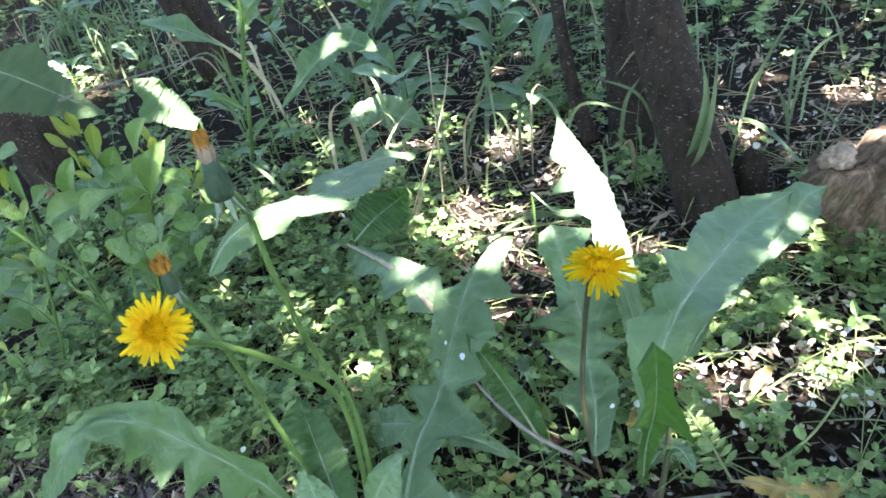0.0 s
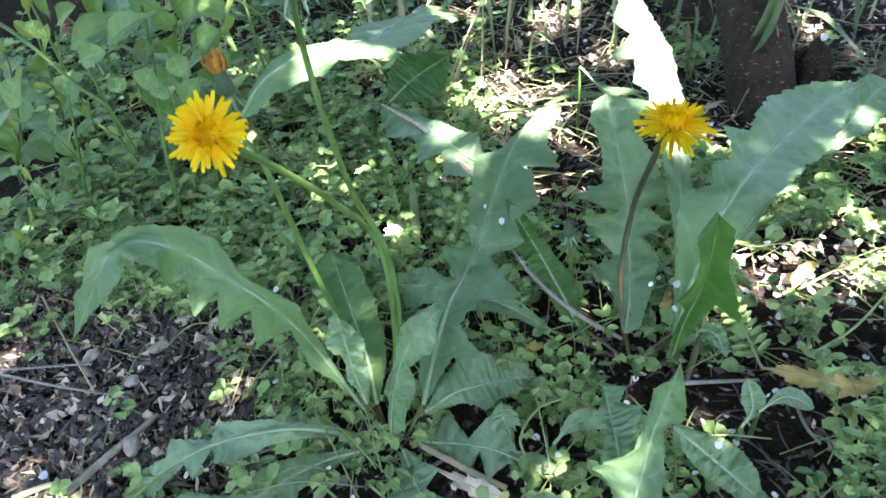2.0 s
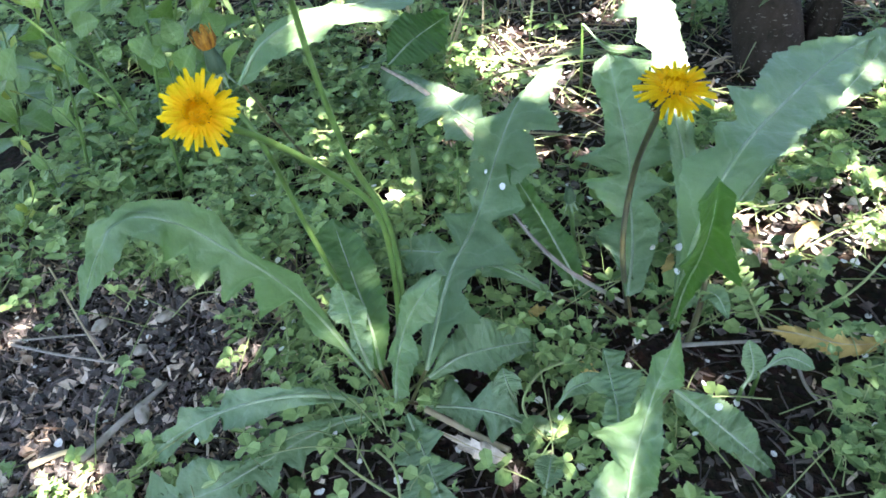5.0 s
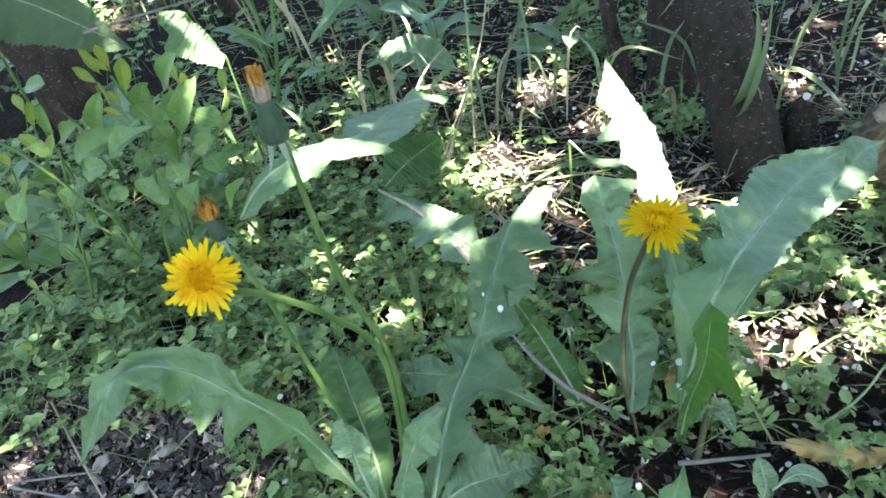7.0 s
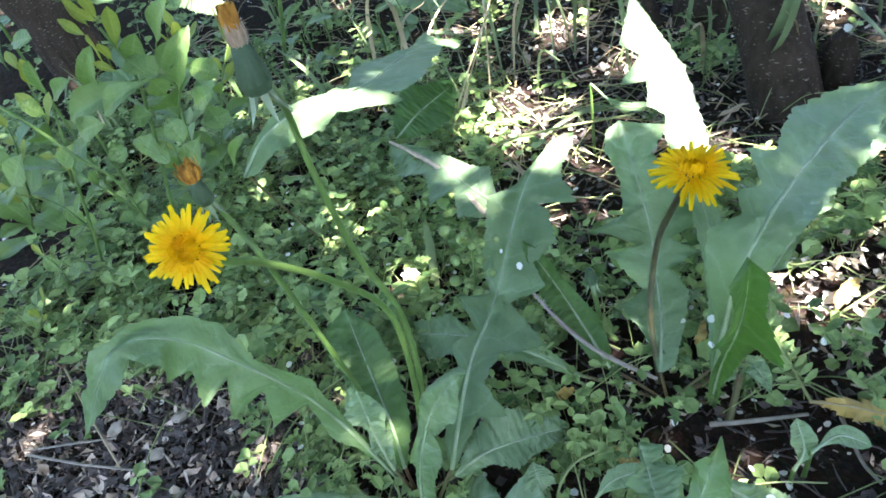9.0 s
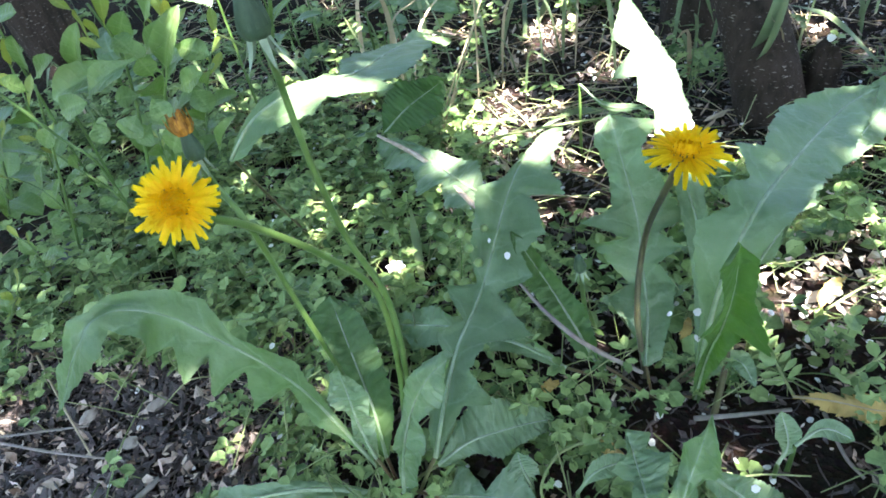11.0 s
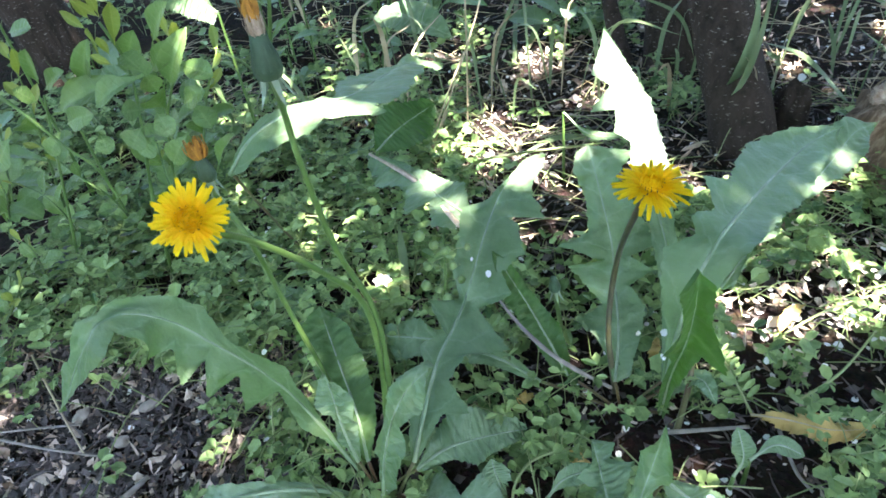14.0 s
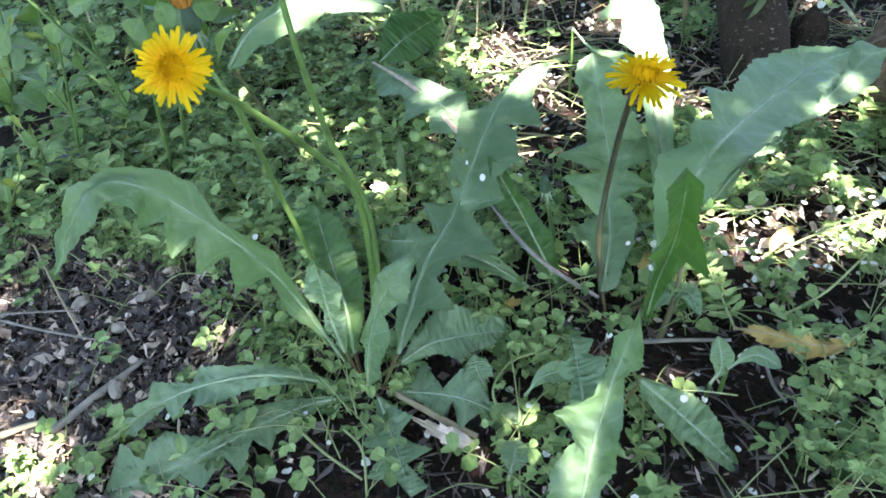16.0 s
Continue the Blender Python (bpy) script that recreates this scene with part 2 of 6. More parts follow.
tree_a = build_tree([(0.352, 0.975, -0.03)] + [(0.342, 0.971, 0.011), (0.334, 1.011, 0.056), (0.314, 1.081, 0.144), (0.296, 1.149, 0.236), (0.277, 1.227, 0.335)] + [(0.0, 1.0, 1.2), (-0.15, 0.85, 1.8), (-0.25, 0.7, 2.2)],
                    [0.043, 0.036, 0.034, 0.033, 0.032, 0.031, 0.03, 0.026, 0.012],
                    [([(0.02, 1.02, 1.15), (0.4, 0.8, 1.6), (0.7, 0.5, 1.9)], [0.02, 0.006]), ([(-0.12, 0.88, 1.7), (-0.6, 0.5, 1.9), (-1.1, 0.1, 2.1)], [0.018, 0.005])],
                    "leaning brown tree trunk with speckled bark")
tree_b = build_tree([(0.275, 1.2, -0.03)] + [(0.277, 1.215, 0.013), (0.28, 1.263, 0.097), (0.282, 1.313, 0.183), (0.293, 1.403, 0.303)] + [(0.24, 1.4, 1.1), (0.3, 1.7, 1.6), (0.2, 2.3, 2.3)],
                    [0.042, 0.036, 0.034, 0.033, 0.032, 0.03, 0.025, 0.012],
                    [([(0.28, 1.6, 1.4), (-0.2, 2.1, 1.8), (-0.5, 2.5, 2.0)], [0.018, 0.005])],
                    "dark upright tree trunk behind a leaning one")
tree_c = build_tree([(-0.86, 1.31, -0.03), (-0.87, 1.31, 0.1), (-0.92, 1.32, 0.3), (-0.98, 1.36, 0.8), (-1.0, 1.6, 1.6), (-1.1, 2.0, 2.3)],
                    [0.06, 0.05, 0.047, 0.042, 0.03, 0.012],
                    [([(-1.0, 1.6, 1.5), (-0.7, 2.0, 1.9), (-0.4, 2.2, 2.1)], [0.018, 0.005])],
                    "dark brown tree trunk beside leafy shrub")
tree_d = build_tree([(-0.70, 1.85, -0.03), (-0.73, 1.86, 0.1), (-0.8, 1.9, 0.4), (-0.85, 2.0, 1.0), (-0.6, 2.4, 2.0)],
                    [0.06, 0.048, 0.044, 0.04, 0.015], [], "dark brown tree trunk in deep shade")


def crown(tree, seed, centre, size, count, open_spots):
    """Crown leaves, out of view, with gaps cut along the sun's rays to open_spots."""
    rng = random.Random(seed)
    verts, faces = [], []
    for _ in range(count):
        q = Vector([centre[k] + rng.uniform(-1, 1) * size[k] for k in range(3)])
        shut = abs((q.x - centre[0]) / size[0]) ** 3 + abs((q.y - centre[1]) / size[1]) ** 3 > 0.95 + 0.8 * noise.noise(q * 2.5)
        for (x, y, z), r in open_spots:
            f = q - SUN * ((q.z - z) / SUN.z)
            if (f.x - x) ** 2 + (f.y - y) ** 2 < (r * (1 + 0.25 * noise.noise(q * 9))) ** 2:
                shut = True
                break
        if shut:
            continue
        m = Matrix.Translation(q) @ Euler([rng.uniform(-0.7, 0.7), rng.uniform(-0.7, 0.7), rng.uniform(0, 6.3)]).to_matrix().to_4x4()
        a, b = rng.uniform(0.022, 0.036), rng.uniform(0.014, 0.022)
        i = len(verts)
        verts += [m @ Vector(p) for p in ((-a, 0, 0), (-a * 0.3, -b, 0.006), (a * 0.5, -b * 0.8, 0.004), (a, 0, -0.006), (a * 0.5, b * 0.8, 0.004), (-a * 0.3, b, 0.006), (0, 0, -0.004))]
        faces += [(i, i + 1, i + 6), (i + 1, i + 2, i + 6), (i + 2, i + 3, i + 6), (i + 3, i + 4, i + 6), (i + 4, i + 5, i + 6), (i + 5, i, i + 6)]
    tagged(link("crown", mesh_from("crown", verts, faces), CROWN, tree, smooth=False), kind="stuff")


# ---- leaves ----
def lobes_of(rng, teeth, start):
    """The teeth along one edge: where each stands, how far it reaches, and its length."""
    out, s = [], start + rng.uniform(0.0, 0.06)
    step = (1 - start) / max(1, teeth)
    while s < 0.97:
        out.append((s, rng.uniform(0.55, 1.0), step * rng.uniform(0.8, 1.15)))
        out.append((s + step * rng.uniform(0.35, 0.6), rng.uniform(0.35, 0.75), step * rng.uniform(0.3, 0.5)))
        s += step * rng.uniform(0.7, 1.25)
    return out


def edge_of(s, lobes):
    """How far the edge reaches out at s, from 0 (the notch) to 1 (the tip of a tooth), and how near that tip is."""
    best, near = 0.0, 0.0
    for at, reach, size in lobes:
        d = s - at
        k = 1 + d / (0.28 * size) if d < 0 else 1 - d / (0.95 * size)
        if k > 0:
            k = k**0.8 if d < 0 else k**1.35
            if k * reach > best:
                best, near = k * reach, k
    return best, near


def blade(name, points, width, parent, material=LEAF, teeth=6, depth=0.35, fold=12, face=(0.0, -0.45, 0.9), petiole=0.14, widest=0.62, wave=0.12, seed=0, tip=1.0, rib=0.0011, twist=0.0, label="", rib_material=None, root=0.14, calm=0.3, skew=(1.0, 1.0), edges=None, foot=None):
    """A leaf along a line: a blade with backward teeth (or with edges: how far each side reaches out along the line), folded along its midrib, and the midrib as a part of it."""
    rng = random.Random(seed * 7 + 1)
    rows, cols = (165 if edges else 110 if teeth else 48), 5
    c = curve(points, rows)
    lobes = [lobes_of(rng, teeth, petiole * 0.7) if teeth else [] for _ in range(2)]
    reaches = [np.array([(0.0, 0.0022, 0.0)] + list(e) + [(1.0, 0.0004, 0.0)]).T for e in edges] if edges else None
    ph = rng.uniform(0, 6)
    off = Vector((seed * 3.1, seed * 1.7, 0))
    verts, faces, uv = [], [], []
    ups = []
    for i in range(rows + 1):
        s = i / rows
        t = (c[min(i + 1, rows)] - c[max(i - 1, 0)]).normalized()
        f = Matrix.Rotation(radians(twist * s), 3, t) @ Vector(face)
        side = t.cross(f).normalized()
        up = side.cross(t).normalized()
        ups.append(up)
        if s < petiole:
            base = root * (0.45 + 0.55 * s / petiole)
        elif s < widest:
            k = (s - petiole) / (widest - petiole)
            base = root + (1 - root) * (k * k * (3 - 2 * k)) ** 0.8
        else:
            k = (s - widest) / (1 - widest)
            base = max(0.0, 1 - k ** (1.9 * tip)) ** 0.75
        for col in range(-cols, cols + 1):
            v = abs(col) / cols
            h, back = base, 0.0
            if edges:
                ss, ww, aa = reaches[0 if col < 0 else 1]
                h = float(np.interp(s, ss, ww)) if col else 0.0
                back = -float(np.interp(s, ss, aa)) / (width * 0.5)
                h *= 1 - 0.09 * ((s * 27 + 1.5 * noise.noise(off + Vector((s * 9, col * 0.0 + (3.0 if col > 0 else 8.0), 1)))) % 1.0)
                h *= 1 - 0.12 * abs(noise.noise(off + Vector((s * 70, 2.0 if col > 0 else 7.0, 0))))
            elif teeth and col:
                reach, near = edge_of(s, lobes[0 if col < 0 else 1])
                a = depth * (1.0 - calm * s)
                h *= 1 - a * (1 - reach)
                h *= 1 - 0.10 * abs(noise.noise(off + Vector((s * 60, 2.0 if col > 0 else 7.0, 0))))
                back = a * near * near * 0.8
            if not edges:
                h *= width / 2 * skew[0 if col < 0 else 1]
            lift = v * h * math.tan(radians(fold)) + wave * width * 0.25 * v * v * math.sin(s * 17 + ph + (1.6 if col > 0 else 0)) * min(1, s * 3)
            lift += width * 0.045 * noise.noise(off + Vector((s * 26, col / cols * 2.6, 9))) * min(1, s * 4)
            lift += width * 0.12 * noise.noise(off + Vector((s * 6, col / cols * 1.3, 4))) * v
            verts.append(c[i] + side * (h * col / cols) + up * lift - t * (back * width * 0.5 * v * v))
            uv.append((s, 0.5 + 0.5 * col / cols))
    w = 2 * cols + 1
    for i in range(rows):
        for k in range(w - 1):
            faces.append((i * w + k, i * w + k + 1, (i + 1) * w + k + 1, (i + 1) * w + k))
    mesh = mesh_from(name, verts, faces)
    layer = mesh.uv_layers.new(name="uv")
    for loop in mesh.loops:
        layer.data[loop.index].uv = uv[loop.vertex_index]
    ob = link(name, mesh, material, parent, label)
    if rib:
        low = [c[i] + ups[i] * rib * 0.4 for i in range(0, rows - 2, rows // 11)]
        if foot:
            tube("petiole", [foot, (Vector(foot).lerp(c[0], 0.6) + Vector((0, 0, 0.002)))[:], c[1][:]], [rib * 1.2, rib * 1.3], PETIOLE, ob, n=10, sides=6)
        tube("midrib", low, [rib * 1.4, rib * 0.9, rib * 0.6, rib * 0.2], rib_material or RIB, ob, n=28, sides=6)
    return ob


def stalk(name, points, radii, parent, material=STALK, label=""):
    return tube(name, points, radii, material, parent, label, n=36, sides=9, wobble=0.05)


def floret_mesh(length, width, teeth=5):
    """A strap-shaped ray floret that lies along +x, with a toothed end."""
    n = 7
    verts, faces = [], []
    for i in range(n + 1):
        s = i / n
        h = width / 2 * min(1, 0.35 + 1.4 * s) * (1 if s < 0.75 else 0.86 if s < 0.95 else 0.6)
        z = length * (0.10 * s - 0.16 * s * s)
        for k in (-1, -0.5, 0, 0.5, 1):
            x = length * s
            if i == n:
                x += width * 0.25 * (0.6 if k in (-1, 0, 1) else -0.3)
            verts.append((x, h * k, z + abs(k) * h * 0.35))
    for i in range(n):
        for k in range(4):
            faces.append((i * 5 + k, i * 5 + k + 1, (i + 1) * 5 + k + 1, (i + 1) * 5 + k))
    mesh = mesh_from("floret", verts, faces)
    mesh.shade_smooth()
    return mesh


FLORETS = [floret_mesh(0.0200, 0.0031), floret_mesh(0.0168, 0.0029), floret_mesh(0.0130, 0.0026), floret_mesh(0.0090, 0.0023)]
for n_, f_ in enumerate(FLORETS):
    f_.materials.append(YELLOW if n_ < 2 else YELLOW_DEEP)


def lathe(profile, sides=16, ripple=0.0):
    verts, faces = [], []
    for r, z in profile:
        for k in range(sides):
            w = 2 * math.pi * k / sides
            rr = r * (1 + ripple * (1 if k % 2 else -1))
            verts.append((rr * math.cos(w), rr * math.sin(w), z))
    for i in range(len(profile) - 1):
        for k in range(sides):
            j = (k + 1) % sides
            faces.append((i * sides + k, i * sides + j, (i + 1) * sides + j, (i + 1) * sides + k))
    faces += [tuple(range(sides))[::-1], tuple((len(profile) - 1) * sides + k for k in range(sides))]
    return verts, faces


def bract_mesh(length, width, out, material=None):
    verts, faces = [], []
    for i in range(7):
        s = i / 6
        h = width / 2 * (1 - s**1.6) + 0.0001
        for k in (-1, 0, 1):
            verts.append((out * s * s + abs(k) * -0.0004, h * k, length * s))
    for i in range(6):
        for k in range(2):
            faces.append((i * 3 + k, i * 3 + k + 1, (i + 1) * 3 + k + 1, (i + 1) * 3 + k))
    mesh = mesh_from("bract", verts, faces)
    mesh.shade_smooth()
    mesh.materials.append(material or BRACT)
    return mesh


BRACT_OUT = bract_mesh(0.012, 0.0034, -0.009)
BRACT_HANG = bract_mesh(0.016, 0.004, -0.004, BRACT_PALE)
BRACT_UP = bract_mesh(0.016, 0.0036, -0.002)


def set_piece(name, mesh, parent, m):
    ob = new(name, mesh)
    ob.parent = parent
    ob.matrix_basis = m
    return ob


def flower_head(parent, place, facing, size, seed):
    """An open yellow flower: a cup of bracts with rings of florets."""
    rng = random.Random(seed)
    turn = Vector(facing).to_track_quat("Z", "Y").to_matrix().to_4x4()
    cup = link("flower_head", mesh_from("flower_head", *lathe([(0.0025, -0.012), (0.006, -0.0105), (0.0075, -0.006), (0.0072, 0.0), (0.004, 0.0022), (0.001, 0.0026)], 18, 0.05)), BRACT)
    cup.parent = parent
    cup.matrix_parent_inverse = parent.matrix_basis.inverted()
    cup.matrix_basis = Matrix.Translation(place) @ turn @ Matrix.Scale(size, 4)
    tagged(cup, "open yellow flower head with toothed rays")
    for ring, (count, radius, rise, z) in enumerate(((36, 0.0045, 0, 0.0005), (36, 0.0038, 16, 0.001), (34, 0.0030, 30, 0.0016), (30, 0.0018, 46, 0.002))):
        for k in range(count):
            w = 2 * math.pi * (k + rng.uniform(-0.3, 0.3) + 0.5 * (ring % 2)) / count
            m = Matrix.Rotation(w, 4, "Z") @ Matrix.Translation((radius, 0, z)) @ Matrix.Rotation(-radians(rise + rng.uniform(-13, 13)), 4, "Y") @ Matrix.Rotation(radians(rng.uniform(-14, 14)), 4, "X")
            set_piece("floret", FLORETS[ring], cup, m @ Matrix.Scale(rng.uniform(0.72, 1.12), 4))
    disc = link("flower_disc", mesh_from("flower_disc", *lathe([(0.0075, 0.0), (0.0072, 0.0035), (0.0058, 0.006), (0.003, 0.0074), (0.0005, 0.0078)], 22, 0.06)), YELLOW_DEEP)
    disc.parent, disc.matrix_basis = cup, Matrix.Translation((0, 0, 0.001))
    tuft = link("inner_tuft", tuft_mesh(150, 0.0062, 0.0105, 0.25, seed + 2, 0.0008), YELLOW, disc, smooth=False)
    tuft.matrix_parent_inverse = Matrix.Identity(4)
    for k in range(13):
        w = 2 * math.pi * k / 13
        set_piece("bract", BRACT_OUT, cup, Matrix.Rotation(w, 4, "Z") @ Matrix.Translation((0.007, 0, -0.008)) @ Matrix.Rotation(radians(40), 4, "Y"))
    return cup


def tuft_mesh(count, radius, length, spread, seed, width=0.0009):
    rng = random.Random(seed)
    verts, faces = [], []
    for _ in range(count):
        w, r = rng.uniform(0, 6.283), radius * math.sqrt(rng.random())
        a = Vector((math.cos(w) * r, math.sin(w) * r, 0))
        b = a * (1 + spread * rng.uniform(0.2, 1.2)) + Vector((rng.uniform(-1, 1) * 0.0015, rng.uniform(-1, 1) * 0.0015, length * rng.uniform(0.65, 1.05)))
        s = Vector((-math.sin(w), math.cos(w), 0)) * width
        mid = (a + b) / 2 + a * 0.25
        i = len(verts)
        verts += [a - s, a + s, mid + s * 1.1, mid - s * 1.1, b + s * 0.6, b - s * 0.6]
        faces += [(i, i + 1, i + 2, i + 3), (i + 3, i + 2, i + 4, i + 5)]
    return mesh_from("tuft", verts, faces)


def closed_head(parent, place, facing, size, seed, down=True, wilted=True):
    """A faded head: closed green bracts, a tuft of down and wilted florets on top."""
    turn = Vector(facing).to_track_quat("Z", "Y").to_matrix().to_4x4()
    cup = link("closed_head", mesh_from("closed_head", *lathe([(0.002, -0.013), (0.0064, -0.0115), (0.0082, -0.007), (0.0076, -0.001), (0.0054, 0.007), (0.0046, 0.013)], 20, 0.06)), BRACT)
    cup.parent = parent
    cup.matrix_parent_inverse = parent.matrix_basis.inverted()
    cup.matrix_basis = Matrix.Translation(place) @ turn @ Matrix.Scale(size, 4)
    tagged(cup, "faded closed flower head with wilted tip" if wilted else "small closed green flower bud")
    for k in range(13):
        w = 2 * math.pi * k / 13
        set_piece("bract", BRACT_UP, cup, Matrix.Rotation(w, 4, "Z") @ Matrix.Translation((0.0082, 0, -0.006)) @ Matrix.Rotation(radians(-6), 4, "Y"))
    for k in range(7):
        w = 2 * math.pi * (k + 0.3 * math.sin(k * 5 + seed)) / 7
        set_piece("bract", BRACT_HANG, cup, Matrix.Rotation(w, 4, "Z") @ Matrix.Translation((0.0052, 0, -0.0115)) @ Matrix.Rotation(radians(168), 4, "Y"))
    z = 0.012
    if down:
        d = link("pappus", tuft_mesh(150, 0.0044, 0.013, 0.05, seed, 0.0004), PAPPUS, smooth=False)
        d.parent, d.matrix_basis = cup, Matrix.Translation((0, 0, z))
        z += 0.008
    if not wilted:
        return cup
    d = link("wilted_tuft", tuft_mesh(60 if down else 90, 0.0036 if down else 0.0075, 0.012 if down else 0.018, 0.3 if down else 0.45, seed + 1, 0.0012), WILTED, smooth=False)
    d.parent, d.matrix_basis = cup, Matrix.Translation((0, 0, z))
    return cup


# ---- the large dandelion with two flower stalks ----
plant_1 = thing("dandelion", (-0.037, 0.447, 0.01), "green dandelion rosette with yellow flower and faded head", "dandelion", "dandelions")
blade("leaf", [(-0.044, 0.452, 0.005), (-0.066, 0.46, 0.052), (-0.084, 0.458, 0.113), (-0.096, 0.448, 0.157), (-0.11, 0.443, 0.183), (-0.128, 0.437, 0.211), (-0.138, 0.43, 0.231), (-0.147, 0.42, 0.242), (-0.156, 0.41, 0.245), (-0.166, 0.402, 0.236), (-0.185, 0.398, 0.21), (-0.214, 0.395, 0.172)], 0.05, plant_1, edges=([(0.073, 0.002, -0.0009), (0.173, 0.0056, 0.0013), (0.245, 0.0124, 0.0002), (0.315, 0.0076, 0.001), (0.345, 0.0051, 0.0044), (0.375, 0.0342, -0.0033), (0.427, 0.0191, 0.0005), (0.464, 0.0112, -0.0015), (0.5, 0.0362, -0.0017), (0.535, 0.0123, 0.002), (0.565, 0.036, -0.0032), (0.608, 0.0147, -0.0011), (0.638, 0.0301, -0.001), (0.717, 0.0147, 0.0012), (0.747, 0.0073, -0.0024), (0.782, 0.0178, -0.001), (0.845, 0.014, 0.0004), (0.927, 0.0074, -0.0009)], [(0.064, 0.0012, -0.0016), (0.245, 0.0039, -0.0017), (0.336, 0.0074, -0.0016), (0.4, 0.0141, 0.0005), (0.464, 0.0083, 0.0011), (0.518, 0.0062, -0.0011), (0.562, 0.0145, -0.0015), (0.592, 0.0196, -0.001), (0.636, 0.0165, 0.0013), (0.682, 0.0125, -0.0019), (0.715, 0.0106, 0.0008), (0.745, 0.0057, -0.0), (0.775, 0.0125, -0.001), (0.836, 0.0084, 0.0005), (0.918, 0.0146, -0.0011), (0.964, 0.007, 0.0004)]), seed=1, fold=4, wave=0.2)
blade("leaf", [(-0.041, 0.455, 0.037), (-0.048, 0.475, 0.071), (-0.065, 0.505, 0.091), (-0.082, 0.535, 0.107), (-0.09, 0.55, 0.119)], 0.05, plant_1, edges=([(0.109, 0.0125, -0.0), (0.336, 0.0191, -0.0002), (0.627, 0.0227, -0.0002), (0.855, 0.0274, 0.0007), (0.973, 0.01, -0.0001)], [(0.245, 0.0156, -0.0005), (0.391, 0.0227, 0.0006), (0.609, 0.0227, -0.0003), (0.809, 0.0207, -0.0002), (0.945, 0.007, -0.0001)]), material=LEAF_SHADED, seed=2, fold=14, wave=0.15, foot=(-0.035, 0.447, 0.0))
blade("leaf", [(-0.027, 0.435, 0.021), (-0.018, 0.44, 0.07), (-0.007, 0.448, 0.107), (0.008, 0.456, 0.134), (0.026, 0.46, 0.152)], 0.05, plant_1, edges=([(0.191, 0.0048, 0.0006), (0.491, 0.0064, 0.0004), (0.718, 0.0121, 0.0002), (0.845, 0.0101, 0.0003), (0.973, 0.0087, 0.0)], [(0.173, 0.0157, 0.0003), (0.464, 0.0183, -0.0), (0.6, 0.009, 0.0005), (0.764, 0.019, -0.0003), (0.945, 0.0106, -0.0007)]), seed=3, fold=10, wave=0.35, foot=(-0.035, 0.447, 0.0))
blade("leaf", [(-0.047, 0.44, 0.004), (-0.072, 0.435, 0.021), (-0.101, 0.42, 0.045), (-0.136, 0.41, 0.046), (-0.169, 0.4, 0.039), (-0.194, 0.385, 0.033), (-0.221, 0.37, 0.021)], 0.05, plant_1, edges=([(0.145, 0.0043, -0.0003), (0.291, 0.0081, 0.0002), (0.436, 0.0108, 0.0001), (0.536, 0.0197, 0.0008), (0.649, 0.0167, 0.0028), (0.679, 0.0044, -0.003), (0.771, 0.0207, 0.002), (0.801, 0.0044, -0.0016), (0.927, 0.018, -0.0005), (0.982, 0.0083, -0.0007)], [(0.155, 0.0039, 0.0003), (0.345, 0.0078, 0.0001), (0.509, 0.011, 0.0007), (0.627, 0.0168, 0.0001), (0.673, 0.0048, -0.0005), (0.8, 0.0194, -0.0002), (0.836, 0.007, -0.0001), (0.936, 0.0096, -0.0008)]), seed=4, fold=6, wave=0.2, rib=0.0019)
blade("leaf", [(-0.033, 0.43, 0.013), (-0.066, 0.415, 0.019), (-0.091, 0.4, 0.019), (-0.12, 0.375, 0.02), (-0.153, 0.35, 0.017), (-0.188, 0.335, 0.009), (-0.222, 0.325, -0.005)], 0.05, plant_1, edges=([(0.173, 0.0069, 0.0), (0.273, 0.0129, 0.0), (0.345, 0.0137, -0.0008), (0.382, 0.0253, 0.0009), (0.427, 0.0083, -0.001), (0.499, 0.0332, 0.0002), (0.529, 0.0084, 0.0007), (0.627, 0.0264, -0.0), (0.691, 0.0066, -0.0002), (0.809, 0.0136, -0.0008), (0.936, 0.0085, 0.0003)], [(0.145, 0.0038, -0.0007), (0.273, 0.011, 0.0004), (0.391, 0.0179, -0.0001), (0.482, 0.0144, -0.0009), (0.518, 0.0075, 0.0002), (0.691, 0.0311, -0.0004), (0.755, 0.0272, 0.0001), (0.809, 0.0147, -0.001), (0.891, 0.037, 0.0001), (0.964, 0.0148, -0.0004)]), seed=5, fold=6, wave=0.25, foot=(-0.035, 0.447, 0.0))
blade("leaf", [(0.002, 0.447, 0.042), (0.025, 0.46, 0.053), (0.053, 0.475, 0.049), (0.074, 0.49, 0.037), (0.086, 0.5, 0.027)], 0.05, plant_1, edges=([(0.191, 0.0116, 0.0003), (0.355, 0.0279, -0.0006), (0.564, 0.0247, -0.0002), (0.773, 0.0175, 0.0003), (0.9, 0.0077, -0.0001)], [(0.064, 0.0062, 0.0001), (0.282, 0.0105, 0.0003), (0.436, 0.022, -0.0003), (0.591, 0.0145, 0.0001), (0.818, 0.0105, 0.0005)]), seed=6, fold=6, wave=0.25, foot=(-0.035, 0.447, 0.0))
